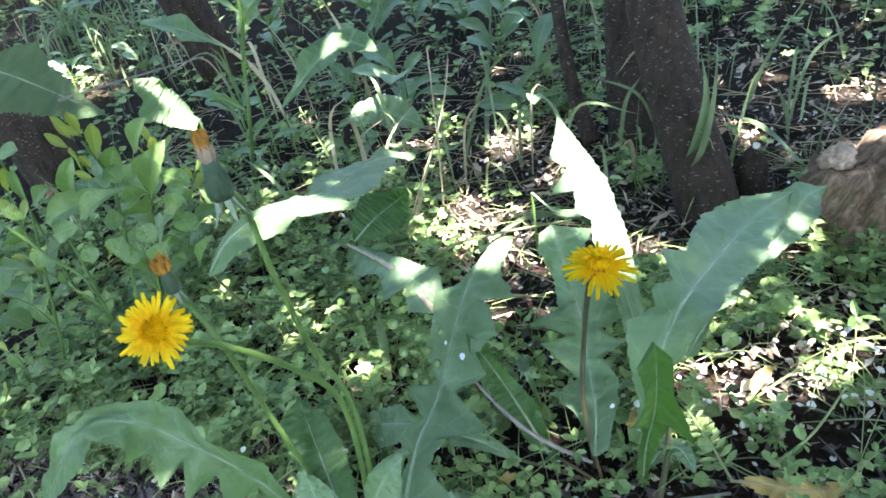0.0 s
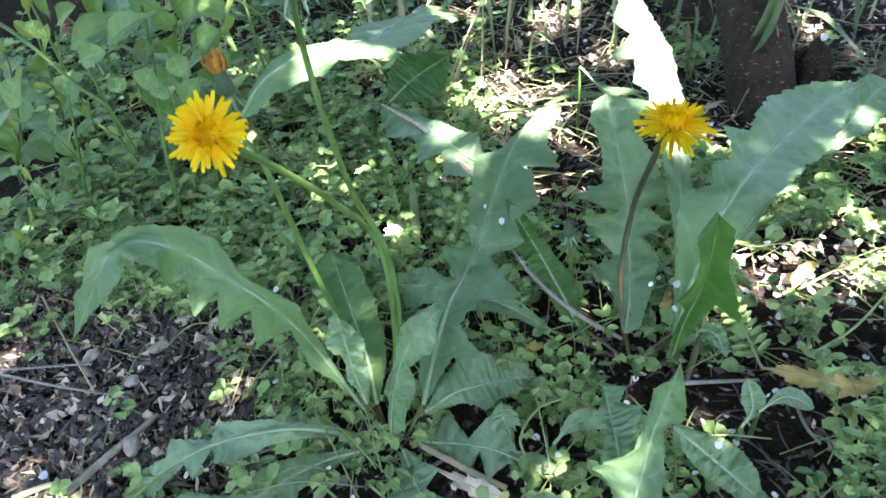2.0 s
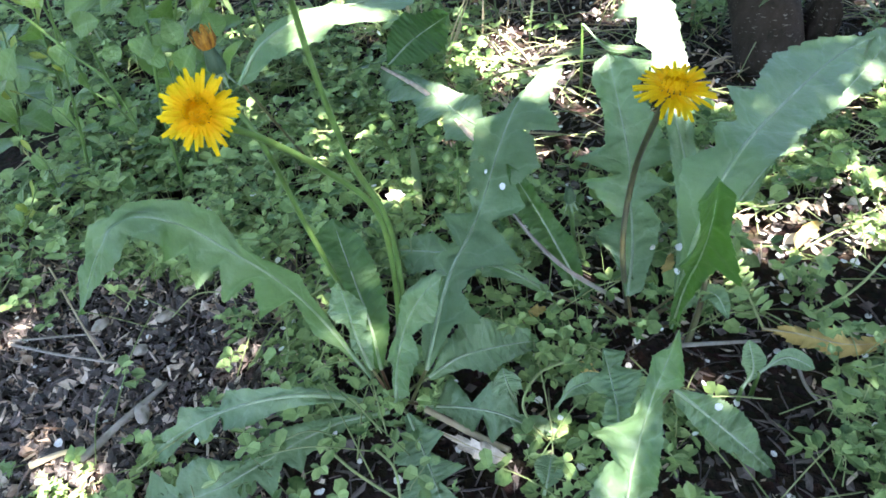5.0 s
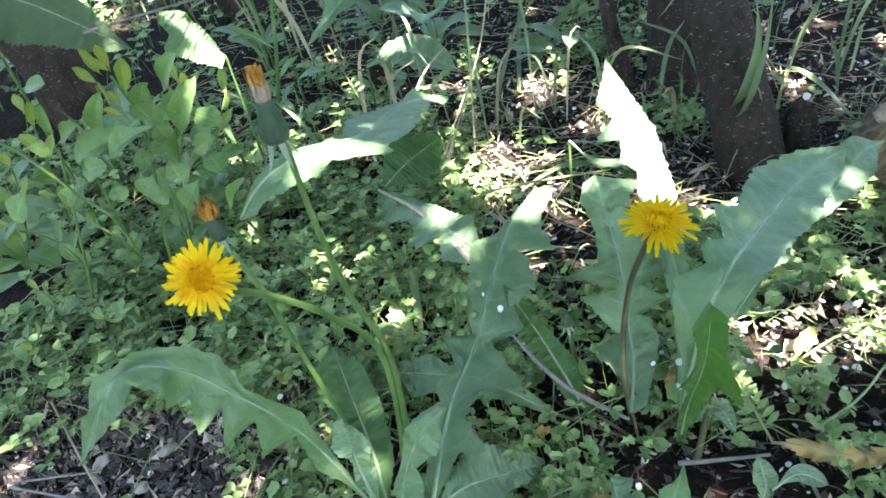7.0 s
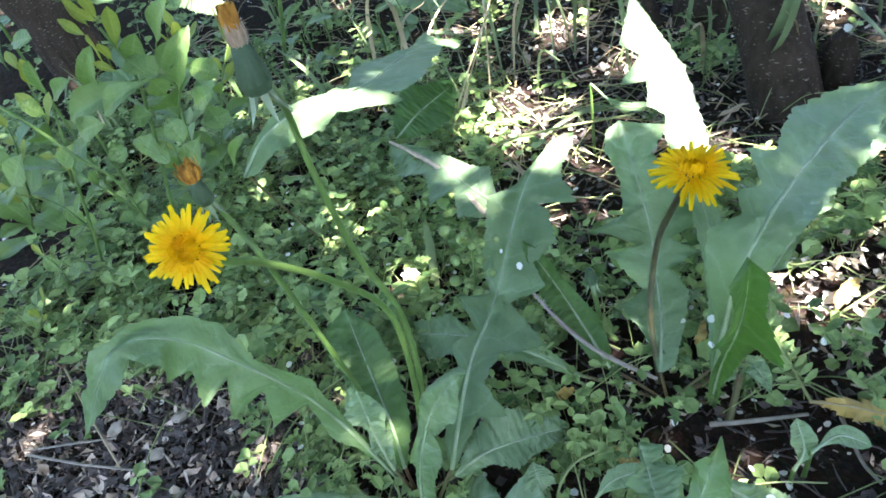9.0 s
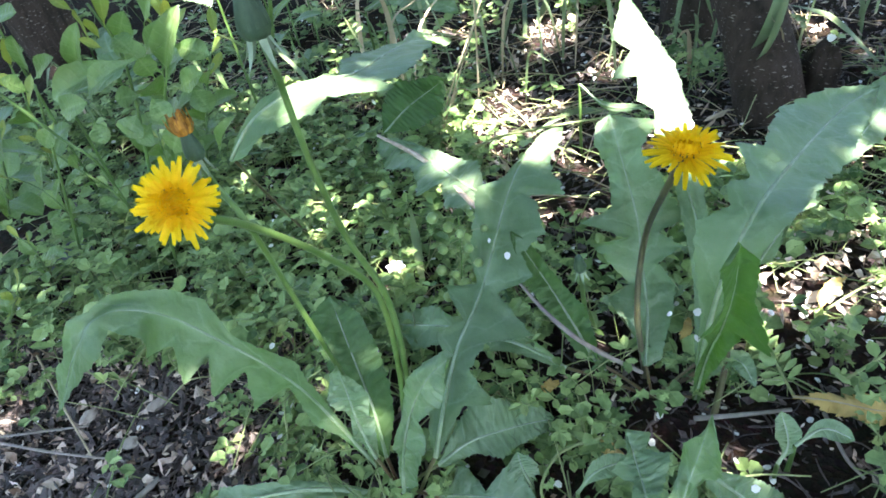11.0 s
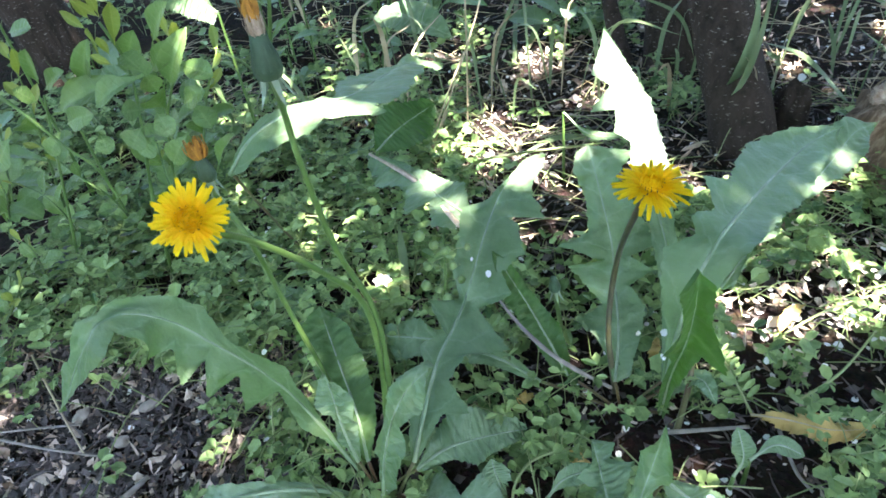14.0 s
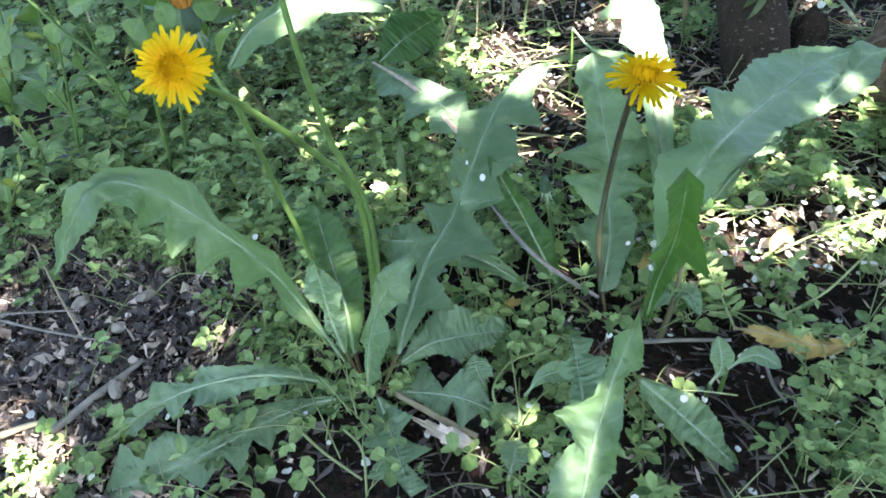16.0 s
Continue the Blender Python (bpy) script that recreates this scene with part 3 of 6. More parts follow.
blade("leaf", [(-0.006, 0.44, 0.009), (0.03, 0.435, 0.02), (0.059, 0.43, 0.023), (0.086, 0.425, 0.015), (0.128, 0.42, 0.009)], 0.05, plant_1, edges=([(0.082, 0.0034, -0.0001), (0.145, 0.029, 0.0002), (0.318, 0.0046, -0.0003), (0.427, 0.0265, -0.0003), (0.591, 0.006, -0.0), (0.709, 0.0106, -0.0006), (0.882, 0.0045, 0.0001)], [(0.145, 0.0065, -0.0003), (0.362, 0.0195, 0.0003), (0.392, 0.0052, 0.0), (0.482, 0.0256, 0.0005), (0.573, 0.0058, 0.0006), (0.691, 0.0158, 0.0002), (0.764, 0.0037, 0.0004)]), seed=7, fold=6, wave=0.2, foot=(-0.035, 0.447, 0.0))
blade("leaf", [(-0.045, 0.447, 0.049), (-0.051, 0.452, 0.084), (-0.053, 0.457, 0.116), (-0.056, 0.462, 0.14)], 0.05, plant_1, edges=([(0.309, 0.0068, -0.0), (0.564, 0.0051, -0.0004), (0.7, 0.0161, 0.0003), (0.936, 0.0079, -0.0)], [(0.245, 0.0099, 0.0001), (0.564, 0.0135, -0.0003), (0.709, 0.0162, 0.0), (0.9, 0.0064, -0.0002)]), seed=10, fold=8, wave=0.3, foot=(-0.035, 0.447, 0.0))
blade("leaf", [(-0.015, 0.425, 0.02), (-0, 0.4, 0.017), (0.014, 0.375, 0.017), (0.027, 0.35, 0.012)], 0.05, plant_1, edges=([(0.109, 0.0065, -0.0001), (0.391, 0.0234, -0.0003), (0.445, 0.0052, 0.0001), (0.708, 0.0286, 0.0011), (0.738, 0.0048, -0.0007), (0.973, 0.0159, 0.0001)], [(0.173, 0.0082, -0.0004), (0.373, 0.0269, -0.0003), (0.491, 0.0075, 0.0002), (0.727, 0.0299, -0.0003), (0.818, 0.0077, -0.0)]), seed=11, fold=6, wave=0.2, foot=(-0.035, 0.447, 0.0))
blade("leaf", [(0.004, 0.44, 0.063), (0.007, 0.47, 0.074), (0.013, 0.515, 0.088), (0.021, 0.55, 0.089), (0.028, 0.578, 0.092), (0.035, 0.6, 0.106), (0.045, 0.64, 0.126), (0.058, 0.685, 0.14), (0.075, 0.71, 0.144), (0.096, 0.736, 0.142)], 0.05, plant_1, edges=([(0.055, 0.0084, -0.0001), (0.127, 0.0131, 0.0007), (0.209, 0.004, 0.0008), (0.273, 0.0203, 0.0013), (0.336, 0.0037, -0.0004), (0.426, 0.0334, -0.0002), (0.456, 0.006, -0.0003), (0.527, 0.0207, 0.0002), (0.636, 0.0242, -0.0013), (0.709, 0.0317, 0.0006), (0.773, 0.0105, -0.0008), (0.855, 0.0038, -0.0012), (0.936, 0.0078, 0.0016)], [(0.045, 0.0071, -0.0007), (0.108, 0.0152, 0.0035), (0.138, 0.0399, -0.0032), (0.2, 0.0161, -0.0002), (0.282, 0.0236, 0.0004), (0.345, 0.0558, 0.0003), (0.445, 0.0141, -0.0), (0.491, 0.0427, 0.0016), (0.545, 0.027, 0.0013), (0.618, 0.0431, -0.0008), (0.694, 0.0279, 0.0037), (0.724, 0.0154, -0.0009), (0.754, 0.0515, -0.0029), (0.882, 0.02, 0.0), (0.964, 0.0098, -0.0006)]), seed=21, fold=6, wave=0.2, foot=(-0.02, 0.447, 0.0), rib=0.0013)
flL, bud1, bud2 = (-0.048, 0.384, 0.343), (0.001, 0.403, 0.409), (-0.044, 0.403, 0.357)
stalk("flower_stalk", [(-0.027, 0.456, 0.01), (-0.023, 0.494, 0.082), (-0.028, 0.516, 0.149), (-0.045, 0.518, 0.207), (-0.052, 0.517, 0.278), (-0.049, 0.508, 0.336)] + [bud1], [0.0027, 0.0024, 0.0021, 0.0020], plant_1)
closed_head(plant_1, bud1, (-0.02, 0.05, 1), 0.74, 5)
stalk("flower_stalk", [(-0.032, 0.467, 0.01), (-0.022, 0.483, 0.103), (-0.019, 0.481, 0.189), (-0.032, 0.454, 0.249), (-0.04, 0.415, 0.303), (-0.038, 0.385, 0.334)] + [flL], [0.0027, 0.0023, 0.0020, 0.0019], plant_1)
stalk("flower_stalk", [(-0.053, 0.471, 0.01), (-0.063, 0.479, 0.097), (-0.07, 0.472, 0.185), (-0.065, 0.449, 0.276), (-0.081, 0.458, 0.302)] + [bud2], [0.0022, 0.002, 0.0017, 0.0016], plant_1)
flower_head(plant_1, flL, (0.25, -0.85, 0.55), 0.78, 11)
closed_head(plant_1, bud2, (-0.1, 0.1, 1), 0.5, 8, False)

# ---- the second dandelion ----
plant_2 = thing("dandelion", (0.163, 0.541, 0.01), "green dandelion rosette with one yellow flower", "dandelion", "dandelions")
blade("leaf", [(0.023, 0.68, 0.114), (-0.005, 0.72, 0.102), (-0.039, 0.77, 0.091), (-0.075, 0.81, 0.086), (-0.114, 0.84, 0.083)], 0.05, plant_2, edges=([(0.01, 0.0214, -0.0114), (0.109, 0.0336, -0.0003), (0.308, 0.0137, -0.0005), (0.338, 0.045, -0.0006), (0.582, 0.0226, 0.0007), (0.791, 0.0417, -0.0004), (0.955, 0.0196, -0.0008)], [(0.1, 0.0158, 0.0001), (0.255, 0.0306, 0.0003), (0.509, 0.0147, 0.0009), (0.745, 0.0084, -0.0002), (0.9, 0.0043, -0.0005)]), seed=22, fold=6, wave=0.2, foot=(0.06, 0.62, 0.0))
blade("leaf", [(0.159, 0.55, 0.03), (0.163, 0.585, 0.051), (0.161, 0.62, 0.073), (0.158, 0.65, 0.103), (0.149, 0.68, 0.133), (0.14, 0.7, 0.164), (0.137, 0.708, 0.174)], 0.05, plant_2, edges=([(0.091, 0.008, -0.0008), (0.255, 0.0351, 0.0007), (0.327, 0.0122, 0.0005), (0.476, 0.0457, 0.0025), (0.506, 0.014, -0.0013), (0.6, 0.0513, -0.0003), (0.636, 0.0202, 0.0004), (0.764, 0.0148, 0.0002), (0.918, 0.0215, -0.0008), (0.982, 0.0136, -0.001)], [(0.036, 0.0129, -0.001), (0.127, 0.0159, -0.0006), (0.3, 0.027, -0.0005), (0.391, 0.0137, 0.0002), (0.455, 0.0348, -0.0004), (0.509, 0.0163, 0.0007), (0.555, 0.041, -0.0006), (0.655, 0.034, -0.0011), (0.718, 0.0305, -0.0001), (0.836, 0.0175, 0.0004), (0.927, 0.0391, -0.0004), (0.964, 0.016, 0.0004)]), seed=23, fold=6, wave=0.5, foot=(0.165, 0.541, 0.0))
blade("leaf", [(0.199, 0.55, 0.032), (0.209, 0.6, 0.072), (0.205, 0.645, 0.106), (0.195, 0.68, 0.132), (0.184, 0.71, 0.162), (0.173, 0.74, 0.191), (0.161, 0.765, 0.217), (0.152, 0.79, 0.248)], 0.05, plant_2, edges=([(0.191, 0.0104, 0.0005), (0.382, 0.0128, 0.0008), (0.509, 0.0078, -0.0009), (0.618, 0.0118, -0.0009), (0.673, 0.0055, -0.0013), (0.709, 0.0198, -0.0013), (0.758, 0.0127, 0.0027), (0.788, 0.039, -0.0026), (0.836, 0.0094, 0.0009), (0.882, 0.0228, 0.0005), (0.945, 0.0098, -0.0014)], [(0.2, 0.0087, -0.0009), (0.382, 0.01, -0.0011), (0.473, 0.0158, -0.0004), (0.564, 0.0215, 0.0009), (0.664, 0.0238, 0.0011), (0.764, 0.0238, 0.001), (0.845, 0.0198, 0.0007), (0.945, 0.0073, 0.0004)]), seed=24, fold=4, wave=0.15, foot=(0.165, 0.541, 0.0))
blade("leaf", [(0.2, 0.55, 0.02), (0.21, 0.56, 0.112), (0.23, 0.58, 0.161), (0.266, 0.64, 0.156), (0.306, 0.7, 0.149), (0.343, 0.75, 0.143), (0.386, 0.8, 0.128)], 0.05, plant_2, edges=([(0.155, 0.0083, 0.0006), (0.236, 0.0213, -0.001), (0.309, 0.0353, 0.0009), (0.355, 0.0179, 0.0013), (0.391, 0.0302, -0.0009), (0.427, 0.0175, 0.0017), (0.491, 0.0431, 0.0003), (0.536, 0.0266, 0.0008), (0.627, 0.0353, -0.001), (0.709, 0.0407, -0.0006), (0.8, 0.0263, -0.001), (0.882, 0.0124, 0.0003), (0.964, 0.0063, -0.0015)], [(0.173, 0.0108, 0.0018), (0.249, 0.0117, 0.0034), (0.279, 0.0171, -0.0032), (0.336, 0.0205, -0.001), (0.391, 0.0266, 0.0006), (0.436, 0.029, -0.0014), (0.518, 0.0293, 0.0013), (0.636, 0.0354, -0.0011), (0.736, 0.0276, 0.0008), (0.891, 0.018, -0.001)]), seed=25, fold=5, wave=0.2, foot=(0.165, 0.541, 0.0), rib=0.0018)
blade("leaf", [(0.197, 0.535, 0.008), (0.199, 0.525, 0.07), (0.203, 0.51, 0.127), (0.203, 0.5, 0.173), (0.201, 0.497, 0.21)], 0.05, plant_2, edges=([(0.218, 0.0068, 0.0006), (0.482, 0.0043, 0.0008), (0.673, 0.0211, 0.0005), (0.809, 0.0115, -0.0002), (0.99, 0.0178, 0.0011)], [(0.164, 0.004, -0.0005), (0.391, 0.008, 0.0003), (0.6, 0.0119, -0.0007), (0.645, 0.0263, 0.0001), (0.8, 0.0096, 0.0007), (0.973, 0.0092, -0.0003)]), material=LEAF_SHADED, seed=26, fold=50, wave=0.2, foot=(0.165, 0.541, 0.0))
blade("leaf", [(0.119, 0.55, 0.036), (0.1, 0.575, 0.059), (0.079, 0.6, 0.083), (0.053, 0.617, 0.123)], 0.05, plant_2, edges=([(0.082, 0.0105, -0.0004), (0.345, 0.0142, 0.0006), (0.664, 0.018, -0.0004), (0.909, 0.0077, 0.0006)], [(0.1, 0.0086, 0.0003), (0.318, 0.0153, -0.0005), (0.636, 0.0084, -0.0006), (0.882, 0.0071, -0.0005)]), material=LEAF_SHADED, seed=27, fold=35, wave=0.05, foot=(0.165, 0.541, 0.0))
blade("leaf", [(0.095, 0.54, 0.04), (0.061, 0.545, 0.062), (0.029, 0.56, 0.058), (-0.006, 0.575, 0.052), (-0.066, 0.6, 0.027), (-0.121, 0.625, 0.004)], 0.05, plant_2, edges=([(0.173, 0.0093, -0.0011), (0.291, 0.0133, -0.0004), (0.436, 0.0154, -0.0008), (0.573, 0.0283, -0.001), (0.673, 0.0115, -0.0005), (0.827, 0.029, -0.0001), (0.918, 0.0098, -0.0013)], [(0.2, 0.0091, -0.0003), (0.355, 0.0161, 0.0003), (0.445, 0.0084, 0.0), (0.545, 0.0209, -0.0002), (0.718, 0.0122, 0.0004), (0.855, 0.0292, -0.0002), (0.936, 0.0135, -0.0003)]), seed=28, fold=6, wave=0.25, foot=(0.165, 0.541, 0.0))
blade("leaf", [(0.321, 0.69, 0.12), (0.352, 0.74, 0.107), (0.381, 0.78, 0.109), (0.404, 0.81, 0.115), (0.43, 0.83, 0.113)], 0.05, plant_2, edges=([(0.191, 0.0063, 0.0003), (0.518, 0.0111, -0.0001), (0.709, 0.0232, -0.0001), (0.809, 0.0193, -0.0001), (0.9, 0.0173, -0.0008)], [(0.136, 0.0087, 0.0004), (0.382, 0.0156, 0.0001), (0.509, 0.0178, 0.0006), (0.673, 0.0234, 0.0005), (0.9, 0.0114, 0.0006)]), seed=37, fold=6, wave=0.4, rib=0.0008)
blade("leaf", [(0.238, 0.575, 0.12), (0.254, 0.59, 0.137), (0.28, 0.63, 0.131), (0.309, 0.67, 0.123)], 0.05, plant_2, edges=([(0.127, 0.0055, -0.0001), (0.4, 0.0061, -0.0), (0.818, 0.0069, 0.0003)], [(0.045, 0.0079, 0.0006), (0.4, 0.0002, -0.0004), (0.645, 0.0094, 0.0003), (0.827, 0.0031, 0.0006)]), seed=39, fold=6, wave=0.3, rib=0.0008)
blade("leaf", [(0.196, 0.538, 0.01), (0.216, 0.554, 0.03), (0.23, 0.547, 0.04), (0.24, 0.529, 0.03)], 0.022, plant_2, teeth=3, depth=0.5, seed=35)
tube("petiole", [(0.208, 0.515, 0.01), (0.22, 0.548, 0.03), (0.225, 0.573, 0.06)], [0.003, 0.0022], PETIOLE, plant_2, "reddish brown leaf stalk")
flR = (0.168, 0.507, 0.268)
stalk("flower_stalk", [(0.16, 0.554, 0.01), (0.153, 0.574, 0.074), (0.158, 0.586, 0.14), (0.161, 0.501, 0.257)] + [flR], [0.0026, 0.0024, 0.0021, 0.002], plant_2, STALK_DARK)
flower_head(plant_2, flR, (0.05, -0.2, 1.0), 0.92, 12)
small_bud = (0.109, 0.535, 0.161)
stalk("flower_stalk", [(0.119, 0.577, 0.01), (0.112, 0.608, 0.038)] + [small_bud], [0.0024, 0.0018], plant_2)
closed_head(plant_2, small_bud, (-0.1, -0.1, 1), 0.55, 9, False, False)

# ---- the third, in front ----
plant_3 = thing("dandelion", (0.144, 0.335, 0.01), "pale sunlit dandelion leaves at the front edge", "dandelion", "dandelions")
blade("leaf", [(0.135, 0.318, 0.029), (0.148, 0.335, 0.074), (0.151, 0.35, 0.101), (0.156, 0.365, 0.122), (0.161, 0.377, 0.147), (0.167, 0.385, 0.17), (0.171, 0.39, 0.194)], 0.05, plant_3, edges=([(0.01, 0.0127, 0.0004), (0.218, 0.0206, -0.0002), (0.355, 0.0244, 0.0005), (0.445, 0.0117, 0.0007), (0.518, 0.02, 0.0005), (0.564, 0.0305, -0.0007), (0.609, 0.024, 0.0003), (0.664, 0.0089, 0.0008), (0.755, 0.0062, -0.0001), (0.864, 0.0094, 0.0005), (0.955, 0.002, -0.0005)], [(0.109, 0.0137, 0.0008), (0.309, 0.0105, -0.0005), (0.391, 0.0189, 0.0002), (0.491, 0.0157, -0.0006), (0.609, 0.013, -0.0007), (0.718, 0.0065, -0.0004), (0.827, 0.0134, 0.0006), (0.909, 0.009, -0.0)]), seed=38, fold=10, wave=0.7)
blade("leaf", [(0.149, 0.375, 0.069), (0.145, 0.4, 0.091), (0.14, 0.425, 0.095), (0.135, 0.44, 0.105)], 0.05, plant_3, edges=([(0.345, 0.0127, -0.0), (0.582, 0.0052, -0.0001), (0.691, 0.0172, 0.0002), (0.818, 0.0044, -0.0002)], [(0.427, 0.0084, 0.0001), (0.709, 0.0239, 0.0), (0.818, 0.0093, -0.0004), (0.918, 0.0157, 0.0003)]), seed=32, fold=8, wave=0.3, foot=(0.15, 0.36, 0.0))
blade("leaf", [(0.187, 0.44, 0.059), (0.215, 0.43, 0.038), (0.237, 0.42, 0.023), (0.261, 0.412, 0.001)], 0.05, plant_3, edges=([(0.1, 0.0065, 0.0004), (0.318, 0.0166, 0.0002), (0.509, 0.0202, 0.0001), (0.718, 0.0118, -0.0002), (0.918, 0.0063, -0.0)], [(0.064, 0.0093, 0.0003), (0.436, 0.0144, -0.0004), (0.7, 0.0112, 0.0004), (0.955, 0.0072, 0.0001)]), seed=33, fold=8, wave=0.2, foot=(0.165, 0.43, 0.0))

# ---- the arching leaf behind ----
plant_4 = thing("dandelion", (-0.249, 0.866, 0.01), "arching dandelion leaf with a sunlit crest", "dandelion", "dandelions")
blade("leaf", [(-0.192, 0.655, 0.184), (-0.163, 0.667, 0.217), (-0.132, 0.685, 0.229), (-0.1, 0.7, 0.231), (-0.089, 0.74, 0.215), (-0.087, 0.83, 0.187), (-0.078, 0.94, 0.151), (-0.048, 1.01, 0.114)], 0.05, plant_4, edges=([(0.055, 0.0086, -0.0011), (0.136, 0.0114, 0.0004), (0.2, 0.0057, -0.0008), (0.236, 0.0039, 0.0012), (0.3, 0.0156, 0.0014), (0.536, 0.0417, -0.0018), (0.655, 0.0291, 0.0017), (0.791, 0.0111, 0.0005), (0.88, 0.0252, 0.0055), (0.91, 0.0083, -0.0042), (0.973, 0.0044, -0.0016)], [(0.036, 0.0156, -0.0012), (0.091, 0.0215, 0.0017), (0.127, 0.0311, 0.0003), (0.211, 0.0372, 0.0055), (0.241, 0.0227, 0.0005), (0.271, 0.0326, 0.0041), (0.301, 0.0522, 0.0037), (0.331, 0.03, -0.0121), (0.361, 0.0456, -0.0074), (0.418, 0.0586, -0.0031), (0.609, 0.0506, 0.0013), (0.973, 0.0085, -0.0009)]), seed=41, fold=4, wave=0.25, foot=(-0.2, 0.76, 0.0), rib=0.0012)

# ---- shrub ----
def plain_leaf_mesh(name, length, width, material, seed, bend=0.15):
    """An untoothed leaf along +x, widest past its middle, on a short stalk."""
    rng = random.Random(seed)
    rows, cols = 14, 3
    verts, faces, uv = [], [], []
    for i in range(rows + 1):
        s = i / rows
        h = width / 2 * (0.06 if s < 0.1 else max(0.02, math.sin(min(1, ((s - 0.1) / 0.9)) ** 1.25 * math.pi) ** 0.7))
        for c in range(-cols, cols + 1):
            v = c / cols
            z = length * bend * (s - 1.4 * s * s) + abs(v) * h * 0.3 + width * 0.05 * math.sin(9 * s + seed + (2 if c > 0 else 0)) * v * v
            verts.append((length * s, h * v * (1 + 0.06 * rng.uniform(-1, 1)), z))
            uv.append((s, 0.5 + 0.5 * v))
    w = 2 * cols + 1
    for i in range(rows):
        for k in range(w - 1):
            faces.append((i * w + k, i * w + k + 1, (i + 1) * w + k + 1, (i + 1) * w + k))
    mesh = mesh_from(name, verts, faces)
    layer = mesh.uv_layers.new(name="uv")
    for loop in mesh.loops:
        layer.data[loop.index].uv = uv[loop.vertex_index]
    mesh.materials.append(material)
    mesh.shade_smooth()
    return mesh


OLD = [plain_leaf_mesh("shrub_leaf", 0.062, 0.033, LEAF_SHRUB, 1), plain_leaf_mesh("shrub_leaf", 0.052, 0.031, LEAF_SHRUB, 2, 0.25), plain_leaf_mesh("shrub_leaf", 0.058, 0.027, LEAF_SHRUB, 3, 0.05)]
YOUNG = [plain_leaf_mesh("young_leaf", 0.038, 0.014, LEAF_YOUNG, 4, -0.2), plain_leaf_mesh("young_leaf", 0.032, 0.015, LEAF_YOUNG, 5, -0.1)]


def leafy_stem(shrub, points, r, count, seed, size=1.0, young=4, first=0.2):
    rng = random.Random(seed)
    stem = tube("stem", points, [r, r * 0.7, r * 0.4], STALK_DARK if r > 0.0022 else STALK, shrub, n=24, sides=7, wobble=0.1)
    c = curve(points, 60)
    for k in range(count):
        s = first + (1 - first) * (k + rng.random() * 0.6) / count
        i = min(58, int(s * 60))
        t = (c[i + 1] - c[i]).normalized()
        w = k * 2.4 + rng.uniform(-0.4, 0.4)
        a = t.orthogonal().normalized()
        out = a * math.cos(w) + t.cross(a) * math.sin(w)
        tip = k >= count - young
        way = (t * (1.3 if tip else 0.45) + out + Vector((0, -0.15, 0.25))).normalized()
        up = (Vector((0, -0.35, 1)) + Vector([rng.uniform(-0.4, 0.4) for _ in range(3)])).normalized()
        y = up.cross(way).normalized()
        m = Matrix((way, y, way.cross(y))).transposed().to_4x4()
        ob = set_piece("leaf", rng.choice(YOUNG if tip else OLD), shrub, Matrix.Identity(4))
        ob.matrix_parent_inverse = shrub.matrix_basis.inverted()
        ob.matrix_basis = Matrix.Translation(c[i]) @ m @ Matrix.Scale(size * rng.uniform(0.75, 1.2), 4)
    return stem


shrub = thing("shrub", (-0.43, 0.828, 0.01), "leafy green shrub with pale yellowish shoot tips", "shrub")
leafy_stem(shrub, [(-0.386, 0.825, 0.01), (-0.377, 0.849, 0.095), (-0.368, 0.865, 0.169), (-0.339, 0.883, 0.237)], 0.002, 15, 3)
leafy_stem(shrub, [(-0.552, 0.811, 0.01), (-0.492, 0.776, 0.137), (-0.49, 0.793, 0.213), (-0.489, 0.797, 0.255)], 0.002, 12, 5)
leafy_stem(shrub, [(-0.629, 0.804, 0.01), (-0.49, 0.716, 0.164), (-0.493, 0.74, 0.209), (-0.511, 0.743, 0.251)], 0.002, 12, 6, 0.9)
leafy_stem(shrub, [(-0.365, 0.836, 0.01), (-0.371, 0.904, 0.066), (-0.36, 0.947, 0.13), (-0.343, 0.977, 0.172)], 0.002, 12, 7, 0.9)
leafy_stem(shrub, [(-0.618, 0.774, 0.01), (-0.498, 0.701, 0.132), (-0.51, 0.711, 0.168)], 0.0016, 9, 9, 0.9, 2)
leafy_stem(shrub, [(-0.419, 0.778, 0.01), (-0.387, 0.721, 0.111), (-0.422, 0.726, 0.144), (-0.46, 0.739, 0.179)], 0.0018, 14, 11, 0.5, 3)
leafy_stem(shrub, [(-0.501, 0.764, 0.01), (-0.426, 0.688, 0.118), (-0.445, 0.689, 0.147), (-0.466, 0.679, 0.168)], 0.0016, 12, 12, 0.5, 2)
leafy_stem(shrub, [(-0.381, 0.815, 0.01), (-0.364, 0.794, 0.084), (-0.372, 0.815, 0.126)], 0.0016, 10, 13, 0.6, 2)
leafy_stem(shrub, [(-0.495, 0.678, 0.01), (-0.414, 0.619, 0.12), (-0.428, 0.619, 0.14)], 0.0014, 10, 14, 0.45, 2)
leafy_stem(shrub, [(-0.516, 0.619, 0.01), (-0.391, 0.559, 0.121), (-0.367, 0.557, 0.148)], 0.0014, 6, 10, 0.6, 5)

